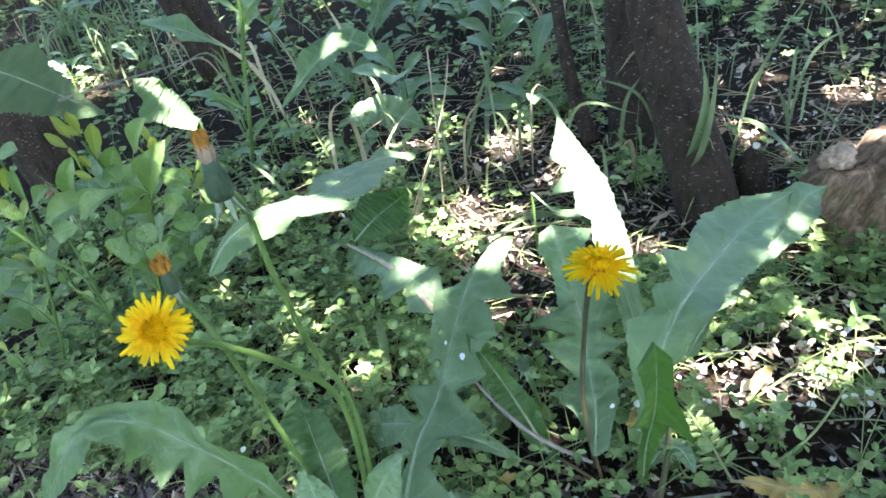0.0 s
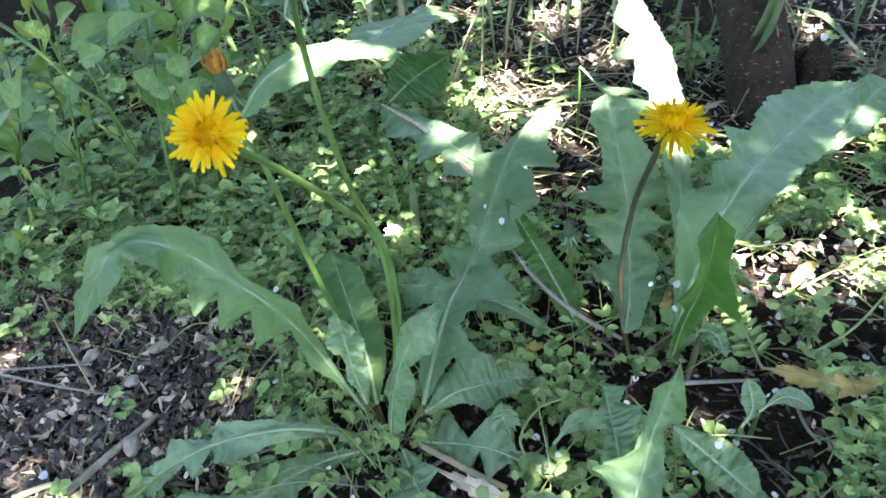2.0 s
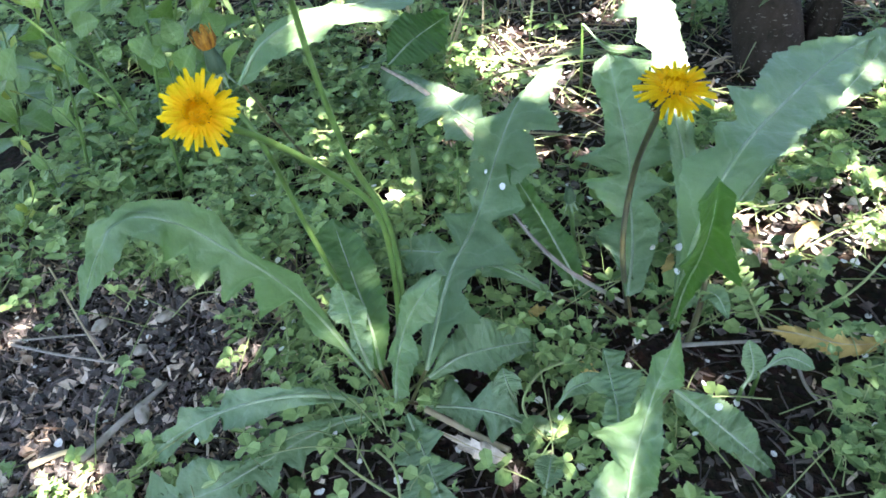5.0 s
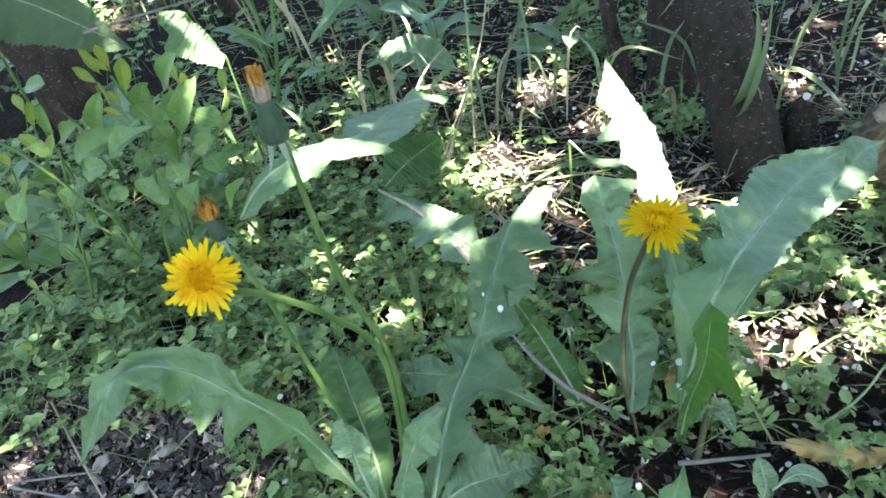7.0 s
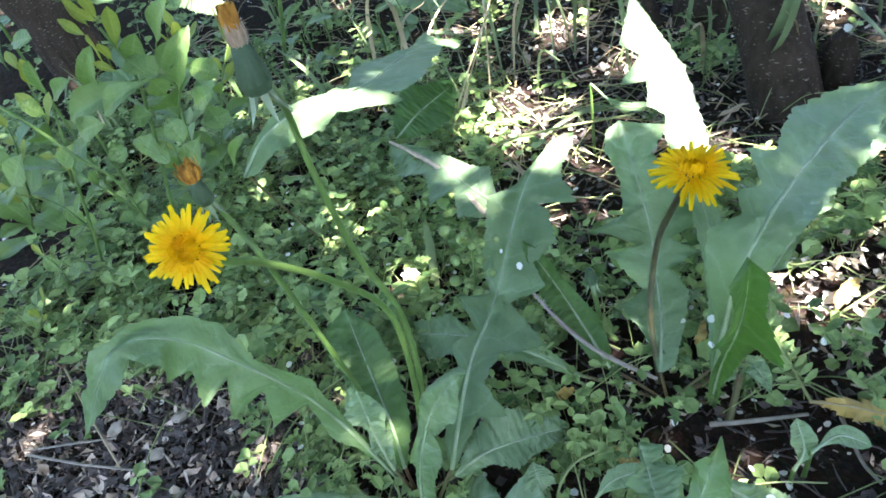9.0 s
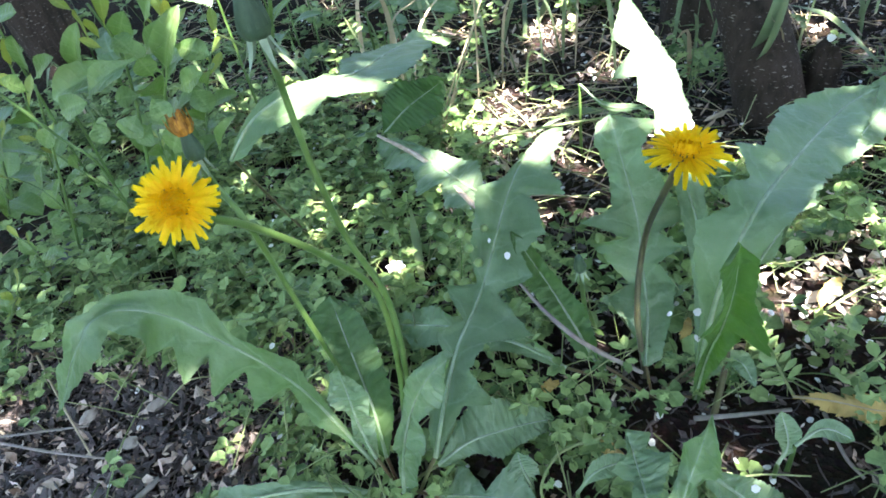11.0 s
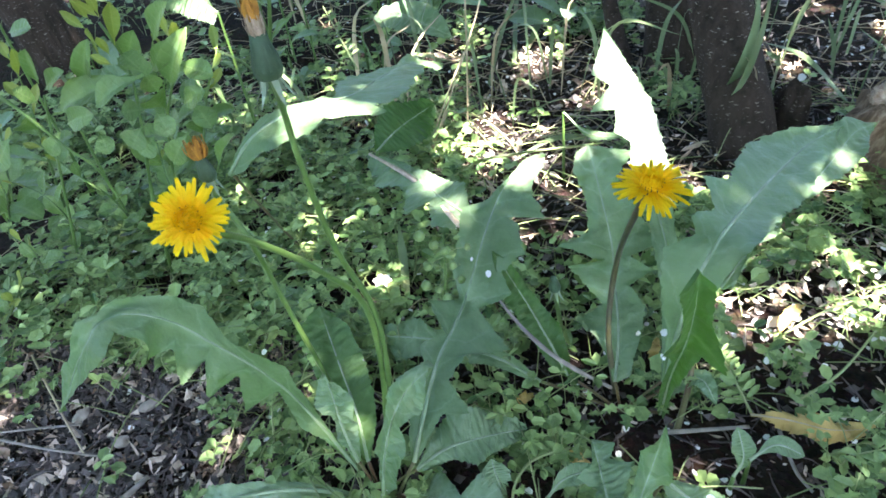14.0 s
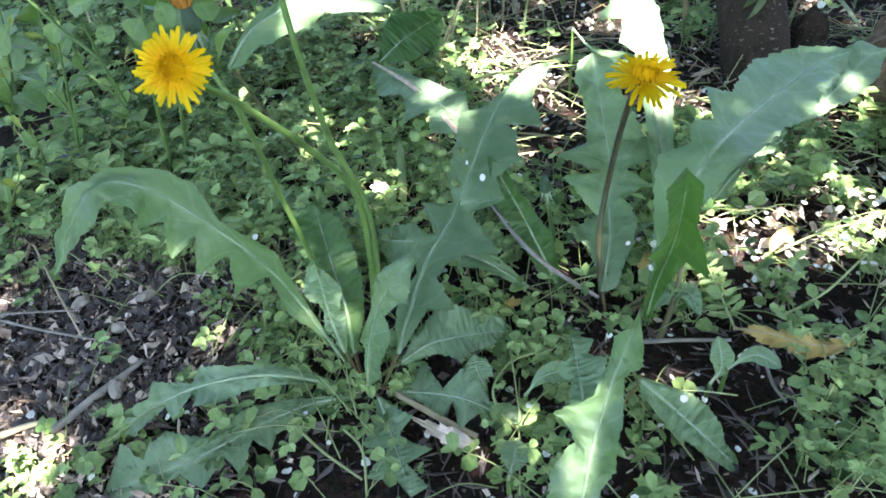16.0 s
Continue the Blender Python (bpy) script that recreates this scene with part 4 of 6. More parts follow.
def shrub_leaf(shape, x, y, z, tx, ty, tz, wide, seed):
    """One leaf of the shrub's front shoots, from its stalk to its tip."""
    rng = random.Random(seed)
    base, way = Vector((x, y, z)), Vector((tx - x, ty - y, tz - z))
    up = (Vector((0.35, -0.55, 0.7)) + Vector([rng.uniform(-0.25, 0.25) for _ in range(3)])).normalized()
    side = up.cross(way).normalized()
    m = Matrix((way.normalized(), side, way.cross(side).normalized())).transposed().to_4x4()
    lo, wi = max(v.co.x for v in shape.vertices), 2 * max(v.co.y for v in shape.vertices)
    ob = set_piece("leaf", shape, shrub, Matrix.Identity(4))
    ob.matrix_parent_inverse = shrub.matrix_basis.inverted()
    ob.matrix_basis = Matrix.Translation(base) @ m @ Matrix.Diagonal((way.length / lo, wide / wi * (0.72 if shape in YOUNG else 1.0), way.length / lo, 1))


for k_, row_ in enumerate((
    (-0.278, 0.700, 0.267, -0.366, 0.688, 0.244, 0.032),
    (-0.257, 0.685, 0.274, -0.315, 0.673, 0.253, 0.022),
    (-0.230, 0.700, 0.276, -0.192, 0.688, 0.269, 0.022),
    (-0.253, 0.710, 0.291, -0.220, 0.698, 0.333, 0.025),
    (-0.254, 0.710, 0.245, -0.215, 0.698, 0.307, 0.024),
    (-0.274, 0.690, 0.237, -0.292, 0.678, 0.241, 0.027),
    (-0.261, 0.685, 0.239, -0.247, 0.673, 0.216, 0.021),
    (-0.286, 0.690, 0.219, -0.299, 0.678, 0.201, 0.026),
    (-0.277, 0.690, 0.208, -0.292, 0.678, 0.194, 0.027),
    (-0.286, 0.710, 0.276, -0.260, 0.698, 0.308, 0.022),
    (-0.338, 0.710, 0.250, -0.313, 0.698, 0.302, 0.022),
    (-0.372, 0.690, 0.267, -0.357, 0.678, 0.307, 0.018),
    (-0.369, 0.690, 0.261, -0.332, 0.678, 0.285, 0.019),
)):
    shrub_leaf(OLD[k_ % 3], *row_, 400 + k_)
for k_, row_ in enumerate((
    (-0.356, 0.680, 0.230, -0.317, 0.668, 0.246, 0.023),
    (-0.242, 0.720, 0.226, -0.225, 0.708, 0.205, 0.026),
    (-0.249, 0.710, 0.228, -0.214, 0.698, 0.249, 0.022),
    (-0.247, 0.700, 0.205, -0.271, 0.688, 0.176, 0.024),
    (-0.384, 0.700, 0.315, -0.348, 0.688, 0.323, 0.019),
    (-0.365, 0.670, 0.258, -0.370, 0.658, 0.279, 0.017),
    (-0.282, 0.700, 0.290, -0.261, 0.688, 0.280, 0.020),
    (-0.260, 0.700, 0.248, -0.258, 0.688, 0.272, 0.021),
    (-0.326, 0.680, 0.220, -0.316, 0.668, 0.203, 0.019),
    (-0.367, 0.680, 0.222, -0.383, 0.668, 0.202, 0.018),
    (-0.404, 0.660, 0.231, -0.430, 0.648, 0.200, 0.026),
    (-0.219, 0.680, 0.171, -0.184, 0.668, 0.221, 0.016),
    (-0.274, 0.720, 0.259, -0.228, 0.708, 0.291, 0.025),
)):
    shrub_leaf(OLD[(k_ + 1) % 3], *row_, 430 + k_)
for k_, row_ in enumerate((
    (-0.287, 0.680, 0.320, -0.298, 0.668, 0.341, 0.015),
    (-0.281, 0.680, 0.327, -0.283, 0.668, 0.357, 0.015),
    (-0.271, 0.680, 0.331, -0.264, 0.668, 0.361, 0.013),
    (-0.292, 0.685, 0.294, -0.280, 0.673, 0.325, 0.014),
    (-0.278, 0.680, 0.296, -0.272, 0.668, 0.320, 0.012),
    (-0.279, 0.680, 0.287, -0.288, 0.668, 0.302, 0.012),
    (-0.276, 0.690, 0.301, -0.253, 0.678, 0.346, 0.019),
    (-0.271, 0.680, 0.330, -0.279, 0.668, 0.349, 0.011),
    (-0.229, 0.710, 0.290, -0.220, 0.698, 0.317, 0.014),
)):
    shrub_leaf(YOUNG[k_ % 2], *row_, 460 + k_)
tube("stem", [(-0.343, 0.700, 0.004), (-0.320, 0.700, 0.123), (-0.293, 0.700, 0.215), (-0.280, 0.700, 0.276), (-0.281, 0.690, 0.322)], [0.0022, 0.00132], STALK, shrub, n=20, sides=7, wobble=0.1)
tube("stem", [(-0.409, 0.665, 0.281), (-0.393, 0.665, 0.267), (-0.374, 0.665, 0.241), (-0.356, 0.665, 0.213), (-0.339, 0.670, 0.183), (-0.336, 0.675, 0.127)], [0.0019, 0.00114], STALK, shrub, n=20, sides=7, wobble=0.1)
tube("stem", [(-0.338, 0.720, -0.015), (-0.303, 0.720, 0.123), (-0.277, 0.720, 0.209), (-0.239, 0.715, 0.271)], [0.0018, 0.00108], STALK, shrub, n=20, sides=7, wobble=0.1)
tube("stem", [(-0.451, 0.700, 0.050), (-0.402, 0.690, 0.170), (-0.373, 0.690, 0.256)], [0.0018, 0.00108], STALK, shrub, n=20, sides=7, wobble=0.1)

# ---- weeds with larger leaves, further back ----
def lone_leaf(points, width, label, material=LEAF, **more):
    plant = thing("weed", (points[0][0], points[0][1], 0.0), label, "weed")
    stalk("leaf_stalk", [(points[0][0], points[0][1], -0.005), (Vector(points[0]) * 0.5 + Vector((points[0][0], points[0][1], 0)) * 0.5)[:], points[0]], [0.002, 0.0016], plant)
    blade("leaf", points, width, plant, material, **more)
    return plant


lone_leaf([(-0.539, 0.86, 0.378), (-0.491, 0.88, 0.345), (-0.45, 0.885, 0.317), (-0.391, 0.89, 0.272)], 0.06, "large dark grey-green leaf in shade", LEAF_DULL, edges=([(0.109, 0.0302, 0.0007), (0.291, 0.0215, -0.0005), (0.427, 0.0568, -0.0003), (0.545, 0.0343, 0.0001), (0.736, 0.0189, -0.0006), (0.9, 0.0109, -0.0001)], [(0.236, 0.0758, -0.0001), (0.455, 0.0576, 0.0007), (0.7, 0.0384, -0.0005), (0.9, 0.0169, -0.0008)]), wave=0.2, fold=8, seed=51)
lone_leaf([(-0.33, 0.985, 0.216), (-0.354, 0.975, 0.245), (-0.368, 0.965, 0.271), (-0.382, 0.96, 0.292)], 0.06, "curled pale leaf in full sun", LEAF, edges=([(0.01, 0.0212, -0.0023), (0.364, 0.0369, -0.0001), (0.735, 0.0477, 0.0018), (0.765, 0.0213, -0.001), (0.918, 0.0138, 0.0004)], [(0.218, 0.0106, -0.0002), (0.491, 0.0223, -0.0004), (0.818, 0.0175, -0.0)]), wave=0.2, fold=8, seed=52)
lone_leaf([(-0.334, 1.282, 0.107), (-0.265, 1.329, 0.165), (-0.211, 1.353, 0.186), (-0.145, 1.314, 0.175)], 0.075, "broad drooping green weed leaf", teeth=3, depth=0.1, petiole=0.1, widest=0.5, seed=53)
lone_leaf([(-0.214, 1.206, 0.088), (-0.15, 1.212, 0.108), (-0.059, 1.161, 0.092)], 0.07, "broad green weed leaf with sunlit tip", teeth=3, depth=0.1, petiole=0.05, widest=0.5, seed=54)
lone_leaf([(-0.454, 1.374, 0.208), (-0.518, 1.352, 0.255), (-0.557, 1.311, 0.278)], 0.06, "green oval weed leaf in half shade", teeth=0, petiole=0.1, widest=0.55, seed=55)
lone_leaf([(-0.115, 0.86, 0.076), (-0.087, 0.88, 0.096), (-0.047, 0.92, 0.107)], 0.06, "dark round-edged green leaf under an arching leaf", LEAF_SHADED, edges=([(0.127, 0.0197, 0.0), (0.445, 0.042, -0.0001), (0.745, 0.0285, 0.0002), (0.927, 0.0109, 0.0005)], [(0.2, 0.0224, 0.0001), (0.445, 0.045, -0.0001), (0.691, 0.0358, 0.0001), (0.9, 0.0166, -0.0003)]), wave=0.2, fold=8, seed=56)
lone_leaf([(-0.382, 1.303, 0.241), (-0.357, 1.322, 0.272), (-0.329, 1.341, 0.31)], 0.06, "green oval leaf on a tall weed", teeth=0, petiole=0.05, widest=0.5, seed=57)
lone_leaf([(-0.292, 1.833, 0.061), (-0.259, 1.853, 0.107), (-0.243, 1.874, 0.18)], 0.06, "pale jagged thistle-like leaf in shade", teeth=6, depth=0.6, petiole=0.05, widest=0.4, seed=58)
lone_leaf([(0.012, 1.171, -0.036), (0.098, 1.134, -0.009)], 0.045, "small round leaf on bare ground", teeth=0, petiole=0.3, widest=0.65, seed=59)
lone_leaf([(-0.197, 0.678, 0.02), (-0.156, 0.632, 0.04), (-0.128, 0.612, 0.02)], 0.03, "small green leaf among chickweed", teeth=3, depth=0.2, seed=60)
lone_leaf([(0.244, 0.47, 0.02), (0.252, 0.481, 0.03), (0.247, 0.495, 0.05)], 0.02, "small leaf with a white sunlit patch", teeth=3, depth=0.2, seed=61)
lone_leaf([(0.256, 0.479, 0.03), (0.275, 0.487, 0.04), (0.297, 0.485, 0.03)], 0.015, "small pointed green leaf near the ground", teeth=0, seed=62)
lone_leaf([(-0.475, 0.826, 0.174), (-0.427, 0.843, 0.185), (-0.395, 0.862, 0.203)], 0.05, "smooth dark green leaf under the shrub", teeth=0, seed=63)
lone_leaf([(0.113, 0.907, 0.095), (0.143, 0.885, 0.077), (0.187, 0.872, 0.08)], 0.011, "grassy green leaf lit by the sun", teeth=0, seed=64)

tall = thing("weed", (-0.384, 1.171, 0.01), "tall upright weed with narrow leaves", "weed")
tall_line = [(-0.384, 1.171, 0.01), (-0.308, 1.082, 0.162), (-0.293, 1.095, 0.245), (-0.27, 1.093, 0.324), (-0.258, 1.077, 0.387)]
stalk("stem", tall_line, [0.0036, 0.003, 0.0022], tall)
for k_, (u_, w_, l_) in enumerate(((0.35, 0.6, 0.06), (0.5, 3.4, 0.07), (0.62, 5.2, 0.06), (0.74, 1.2, 0.07), (0.84, 4.0, 0.06), (0.94, 2.2, 0.05), (0.98, 5.8, 0.05))):
    q_ = curve(tall_line, 50)[int(u_ * 50)]
    d_ = Vector((math.cos(w_), math.sin(w_) * 0.6, 0.9)).normalized() * l_
    blade("leaf", [q_[:], (q_ + d_ * 0.5)[:], (q_ + d_ + Vector((0, 0, -0.01)))[:]], 0.013, tall, LEAF_SHRUB, teeth=0, petiole=0.05, widest=0.5, seed=70 + k_, rib=0.0006)

# broad-leaved weeds further back, in half shade
BROAD = [plain_leaf_mesh("broad_leaf", 0.09, 0.042, LEAF, 21, 0.35), plain_leaf_mesh("broad_leaf", 0.075, 0.045, LEAF, 22, 0.2), plain_leaf_mesh("broad_leaf", 0.10, 0.03, LEAF, 23, 0.5)]


def broadleaf(x, y, count, size, seed):
    rng = random.Random(seed)
    plant = thing("weed", (x, y, lie(x, y)), "broad-leaved green weed growing in half shade", "weed", "broad-leaved weeds")
    for k in range(count):
        w = k * 2.4 + rng.uniform(-0.4, 0.4)
        rise = rng.uniform(0.3, 1.1)
        way = Vector((math.cos(w), math.sin(w), rise)).normalized()
        y_ = Vector((0, -0.2, 1)).cross(way).normalized()
        m = Matrix((way, y_, way.cross(y_))).transposed().to_4x4()
        base = Vector((way.x * 0.01, way.y * 0.01, rng.uniform(0.0, 0.09) * size))
        set_piece("leaf", rng.choice(BROAD), plant, Matrix.Translation(base) @ m @ Matrix.Scale(size * rng.uniform(0.6, 1.1), 4))
    tube("stem", [(x, y, -0.004), (x + 0.003, y, 0.05 * size), (x, y + 0.004, 0.09 * size)], [0.0022, 0.001], STALK, plant, n=8, sides=6)


broad_rng = random.Random(77)
for k_ in range(34):
    broadleaf(broad_rng.uniform(-1.7, 0.15), broad_rng.uniform(1.25, 2.7), broad_rng.randint(5, 9), broad_rng.uniform(0.7, 1.3), 100 + k_)
for k_ in range(7):
    broadleaf(broad_rng.uniform(0.35, 1.1), broad_rng.uniform(1.7, 2.4), broad_rng.randint(4, 7), broad_rng.uniform(0.7, 1.2), 150 + k_)
for x_, y_, n_, s_ in ((-0.62, 1.12, 7, 0.8), (-0.35, 1.2, 6, 0.8), (-0.2, 1.22, 6, 0.7), (-0.75, 0.95, 6, 0.7), (-0.28, 0.98, 5, 0.55)):
    broadleaf(x_, y_, n_, s_, int(200 + 50 * (x_ + y_)))

# a weed with clusters of round green seed heads
seedy = thing("weed", (0.006, 0.620, 0.000), "small weed with clusters of round green seed heads", "weed")
seed_line = [(0.006, 0.620, 0.000), (0.006, 0.600, 0.058), (0.011, 0.602, 0.111), (0.013, 0.610, 0.150)]
stalk("stem", seed_line, [0.0012, 0.0008], seedy)
seed_head = mesh_from("seed_head", *lathe([(0.0004, -0.0028), (0.0024, -0.0018), (0.0030, 0.0), (0.0022, 0.0018), (0.0005, 0.0026)], 8))
seed_head.materials.append(WEED)
seed_head.shade_smooth()
rng_ = random.Random(4)
for k_ in range(26):
    q_ = curve(seed_line, 40)[14 + k_]
    d_ = Vector((math.cos(k_ * 2.4), math.sin(k_ * 2.4), rng_.uniform(-0.2, 0.5))) * rng_.uniform(0.010, 0.022)
    ob_ = set_piece("seed_head", seed_head, seedy, Matrix.Identity(4))
    ob_.matrix_parent_inverse = seedy.matrix_basis.inverted()
    ob_.matrix_basis = Matrix.Translation(q_ + d_) @ Matrix.Scale(rng_.uniform(1.1, 1.8), 4)
    tube("pedicel", [q_, q_ + d_ * 0.6 + Vector((0, 0, 0.001)), q_ + d_], [0.0004, 0.0003], WEED_STEM, seedy, n=4, sides=4)

# a feathery leaf
def feather(points, pairs, length, label):
    plant = thing("feathery_weed", points[0], label, "weed")
    tube("rachis", points, [0.0013, 0.0007], WEED_STEM, plant, n=20, sides=6)
    c = curve(points, 60)
    small = plain_leaf_mesh("leaflet", 0.016, 0.0048, WEED, 8, 0.1)
    for k in range(pairs):
        i = 12 + int(46 * k / pairs)
        t = (c[i + 1] - c[i]).normalized()
        side = t.cross(Vector((0, -0.6, 0.8))).normalized()
        for sgn in (-1, 1):
            way = (side * sgn + t * 0.35).normalized()
            y = Vector((0, -0.5, 0.85)).cross(way).normalized()
            m = Matrix((way, y, way.cross(y))).transposed().to_4x4()
            ob = set_piece("leaflet", small, plant, Matrix.Identity(4))
            ob.matrix_parent_inverse = plant.matrix_basis.inverted()
            ob.matrix_basis = Matrix.Translation(c[i]) @ m @ Matrix.Scale(length / 0.016 * (1 - 0.5 * k / pairs), 4)


feather([(0.272, 0.535, 0.01), (0.259, 0.554, 0.03), (0.246, 0.578, 0.045), (0.238, 0.589, 0.05)], 8, 0.018, "feathery green leaf with narrow sunlit leaflets")
feather([(-0.152, 0.963, 0.138), (-0.185, 1.018, 0.159), (-0.219, 1.072, 0.183)], 8, 0.016, "feathery yellowish weed tip in the sun")

# a small white flower
white = thing("white_flower", (-0.073, 0.666, 0.035), "tiny white flower above chickweed", "flower")
tube("stem", [(-0.072, 0.663, 0.01), (-0.074, 0.665, 0.02), (-0.074, 0.668, 0.034)], [0.0007, 0.0006], WEED_STEM, white, n=8, sides=5)
petal_mesh = plain_leaf_mesh("petal", 0.0115, 0.0075, PETAL, 6, 0.1)
for k_ in range(6):
    ob_ = set_piece("petal", petal_mesh, white, Matrix.Rotation(k_ * 1.05, 4, "Z") @ Matrix.Rotation(-0.5, 4, "Y"))

# ---- wood, stones, sticks and straws ----
def lying(name, points, radii, material, label, category, n=24, sides=8, wobble=0.25):
    ob = tube(name, points, radii, material, None, label, n, sides, wobble)
    return tagged(ob, category=category)


def rock(name, place, size, material, label, category, seed, turn=0.0, lean=0.0, rugged=0.12):
    bm = bmesh.new()
    bmesh.ops.create_icosphere(bm, subdivisions=4, radius=1.0)
    for v in bm.verts:
        d = 1 + 0.35 * noise.noise(v.co * 1.3 + Vector((seed, 0, 0))) + rugged * noise.noise(v.co * 4 + Vector((seed, 3, 0))) + rugged * 0.3 * noise.noise(v.co * 13 + Vector((seed, 5, 0)))
        v.co = Vector((v.co.x * size[0], v.co.y * size[1], v.co.z * size[2])) * d
    mesh = bpy.data.meshes.new(name)
    bm.to_mesh(mesh)
    bm.free()
    ob = link(name, mesh, material, None, label)
    ob.matrix_basis = Matrix.Translation(place) @ Euler((lean, 0, turn)).to_matrix().to_4x4()
    return tagged(ob, category=category)


chunk = rock("wood_chunk", (0.505, 0.900, 0.050), (0.072, 0.06, 0.085), LOG, "weathered brown chunk of wood with coarse grain", "wood", 3, 0.4, 0.35, 0.3)
end = rock("broken_end", (0.460, 0.880, 0.118), (0.02, 0.015, 0.016), LITTER_PALE, "pale broken end of the wood", "", 12, 0.6, 0.5, 0.3)
end.parent, end.matrix_parent_inverse = chunk, chunk.matrix_basis.inverted()
rock("bark_piece", (0.401, 1.014, 0.02), (0.022, 0.03, 0.05), BARK, "dark piece of bark beside the trunk", "bark", 8, 0.2, 0.3)
lying("stick", [(-0.429, 0.872, 0.305), (-0.4, 0.982, 0.287), (-0.35, 1.097, 0.269)], [0.002, 0.0016, 0.001], TWIG, "thin grey stick caught among leaves", "stick")
lying("stick", [(-0.116, 0.835, 0.089), (-0.063, 0.790, 0.089), (-0.027, 0.748, 0.087), (0.021, 0.655, 0.119)], [0.0016, 0.003, 0.0034, 0.0022], LITTER_PALE, "dry pale grey stick lying across a leaf", "stick")
lying("stick", [(0.055, 0.592, 0.094), (0.080, 0.570, 0.075), (0.110, 0.550, 0.059), (0.156, 0.545, 0.028)], [0.0012, 0.0018, 0.002, 0.0016], TWIG, "dry greyish stalk leaning on the rosette", "stick")
lying("twig", [(-0.434, 0.477, 0.01), (-0.383, 0.486, 0.01), (-0.341, 0.493, 0.01)], [0.0012, 0.001], TWIG, "thin dry twig lying on dark soil", "twig")
lying("twig", [(-0.431, 0.473, 0.01), (-0.356, 0.464, 0.01), (-0.282, 0.459, 0.01)], [0.0014, 0.001], TWIG, "thin dry twig lying on dark soil", "twig")
lying("twig", [(-0.445, 0.571, 0.015), (-0.377, 0.511, 0.015), (-0.32, 0.462, 0.01)], [0.0012, 0.0009], STRAW, "reddish dry stem lying on dark soil", "twig")
lying("twig", [(-0.289, 0.364, 0.01), (-0.27, 0.399, 0.01), (-0.245, 0.444, 0.01)], [0.004, 0.0035, 0.002], TWIG, "thick dark twig lying on soil", "twig")
lying("twig", [(-0.331, 0.355, 0.01), (-0.312, 0.367, 0.01), (-0.295, 0.374, 0.01)], [0.003, 0.002], STRAW, "pale wood splinter lying on soil", "twig")
lying("twig", [(0.194, 0.514, 0.01), (0.224, 0.511, 0.02), (0.267, 0.524, 0.01)], [0.0022, 0.0016], TWIG, "straight dry stem lying on the ground", "twig")
lying("twig", [(-0.004, 0.437, 0.01), (0.031, 0.421, 0.01), (0.068, 0.406, 0.01)], [0.003, 0.0025], STRAW, "pale dead stem by the rosette", "twig")
lying("twig", [(-0.045, 0.641, 0.02), (-0.032, 0.653, 0.025), (-0.011, 0.663, 0.015)], [0.0008, 0.0006], STRAW, "curled straw bit on chickweed", "twig")
lying("twig", [(0.29, 0.522, 0.01), (0.294, 0.485, 0.01), (0.302, 0.467, 0.01)], [0.0018, 0.0012], TWIG, "short dark twig on the soil", "twig")
lying("straw", [(0.045, 0.807, 0.015), (0.088, 0.803, 0.015), (0.126, 0.795, 0.015)], [0.0012, 0.001], STRAW, "short straw lying flat on soil", "straw", wobble=0.05)
lying("straw", [(-0.025, 1.012, 0.000), (-0.019, 1.032, 0.095), (-0.016, 1.052, 0.176), (-0.015, 1.072, 0.244)], [0.0014, 0.00112], STRAW, "tall dry straw stalk standing upright", "straw", wobble=0.05)
lying("straw", [(-0.074, 0.921, 0.000), (-0.038, 0.941, 0.086), (-0.012, 0.961, 0.145), (0.011, 0.981, 0.203), (0.022, 1.001, 0.250)], [0.0012, 0.00096], STRAW, "tall thin dry stalk leaning to one side", "straw", wobble=0.05)
lying("straw", [(0.055, 0.953, 0.000), (0.035, 0.973, 0.022), (-0.003, 0.993, 0.044), (-0.051, 1.013, 0.045)], [0.0012, 0.00096], STRAW, "bent dry straw stalk above bare soil", "straw", wobble=0.05)
lying("straw", [(-0.070, 0.932, 0.000), (-0.056, 0.952, 0.035), (-0.042, 0.972, 0.068)], [0.0013, 0.00104], STRAW, "broken dry straw stalk standing in soil", "straw", wobble=0.05)
rock("stone", (-0.497, 0.723, 0.012), (0.028, 0.03, 0.014), SLATE, "smooth blue-grey stone among the weeds", "stone", 31, 0.5)
lying("sapling", [(0.207, 1.201, 0.01), (0.187, 1.259, 0.071), (0.176, 1.305, 0.134), (0.169, 1.359, 0.205), (0.155, 1.432, 0.302)], [0.015, 0.0125, 0.011, 0.010], BARK, "thin dark sapling stem beside a trunk", "sapling", 30, 12, 0.08)
for k_, q_ in enumerate(((-0.289, 0.476, 0.01), (-0.282, 0.518, 0.01), (-0.254, 0.411, 0.01), (-0.278, 0.325, 0.01), (-0.347, 0.503, 0.01), (0.443, 1.124, 0.01))):
    rock("pebble", q_, (0.008 + 0.002 * (k_ % 3), 0.006, 0.004), STONE, "small pale pebble on the soil", "pebble", 20 + k_, k_ * 1.1)
dead = thing("dead_leaf", (0.318, 0.524, 0.01), "withered ochre leaf lying on the ground", "leaf")
blade("blade", [(0.268, 0.529, 0.02), (0.291, 0.518, 0.03), (0.322, 0.51, 0.03), (0.356, 0.52, 0.02)], 0.026, dead, DEAD, teeth=9, depth=0.4, wave=1.4, fold=-20, seed=81, petiole=0.02, widest=0.5, rib=0.0007, rib_material=STRAW)
curled = thing("dead_leaf", (0.059, 0.397, 0.01), "torn pale brown leaf on dark mulch", "leaf")
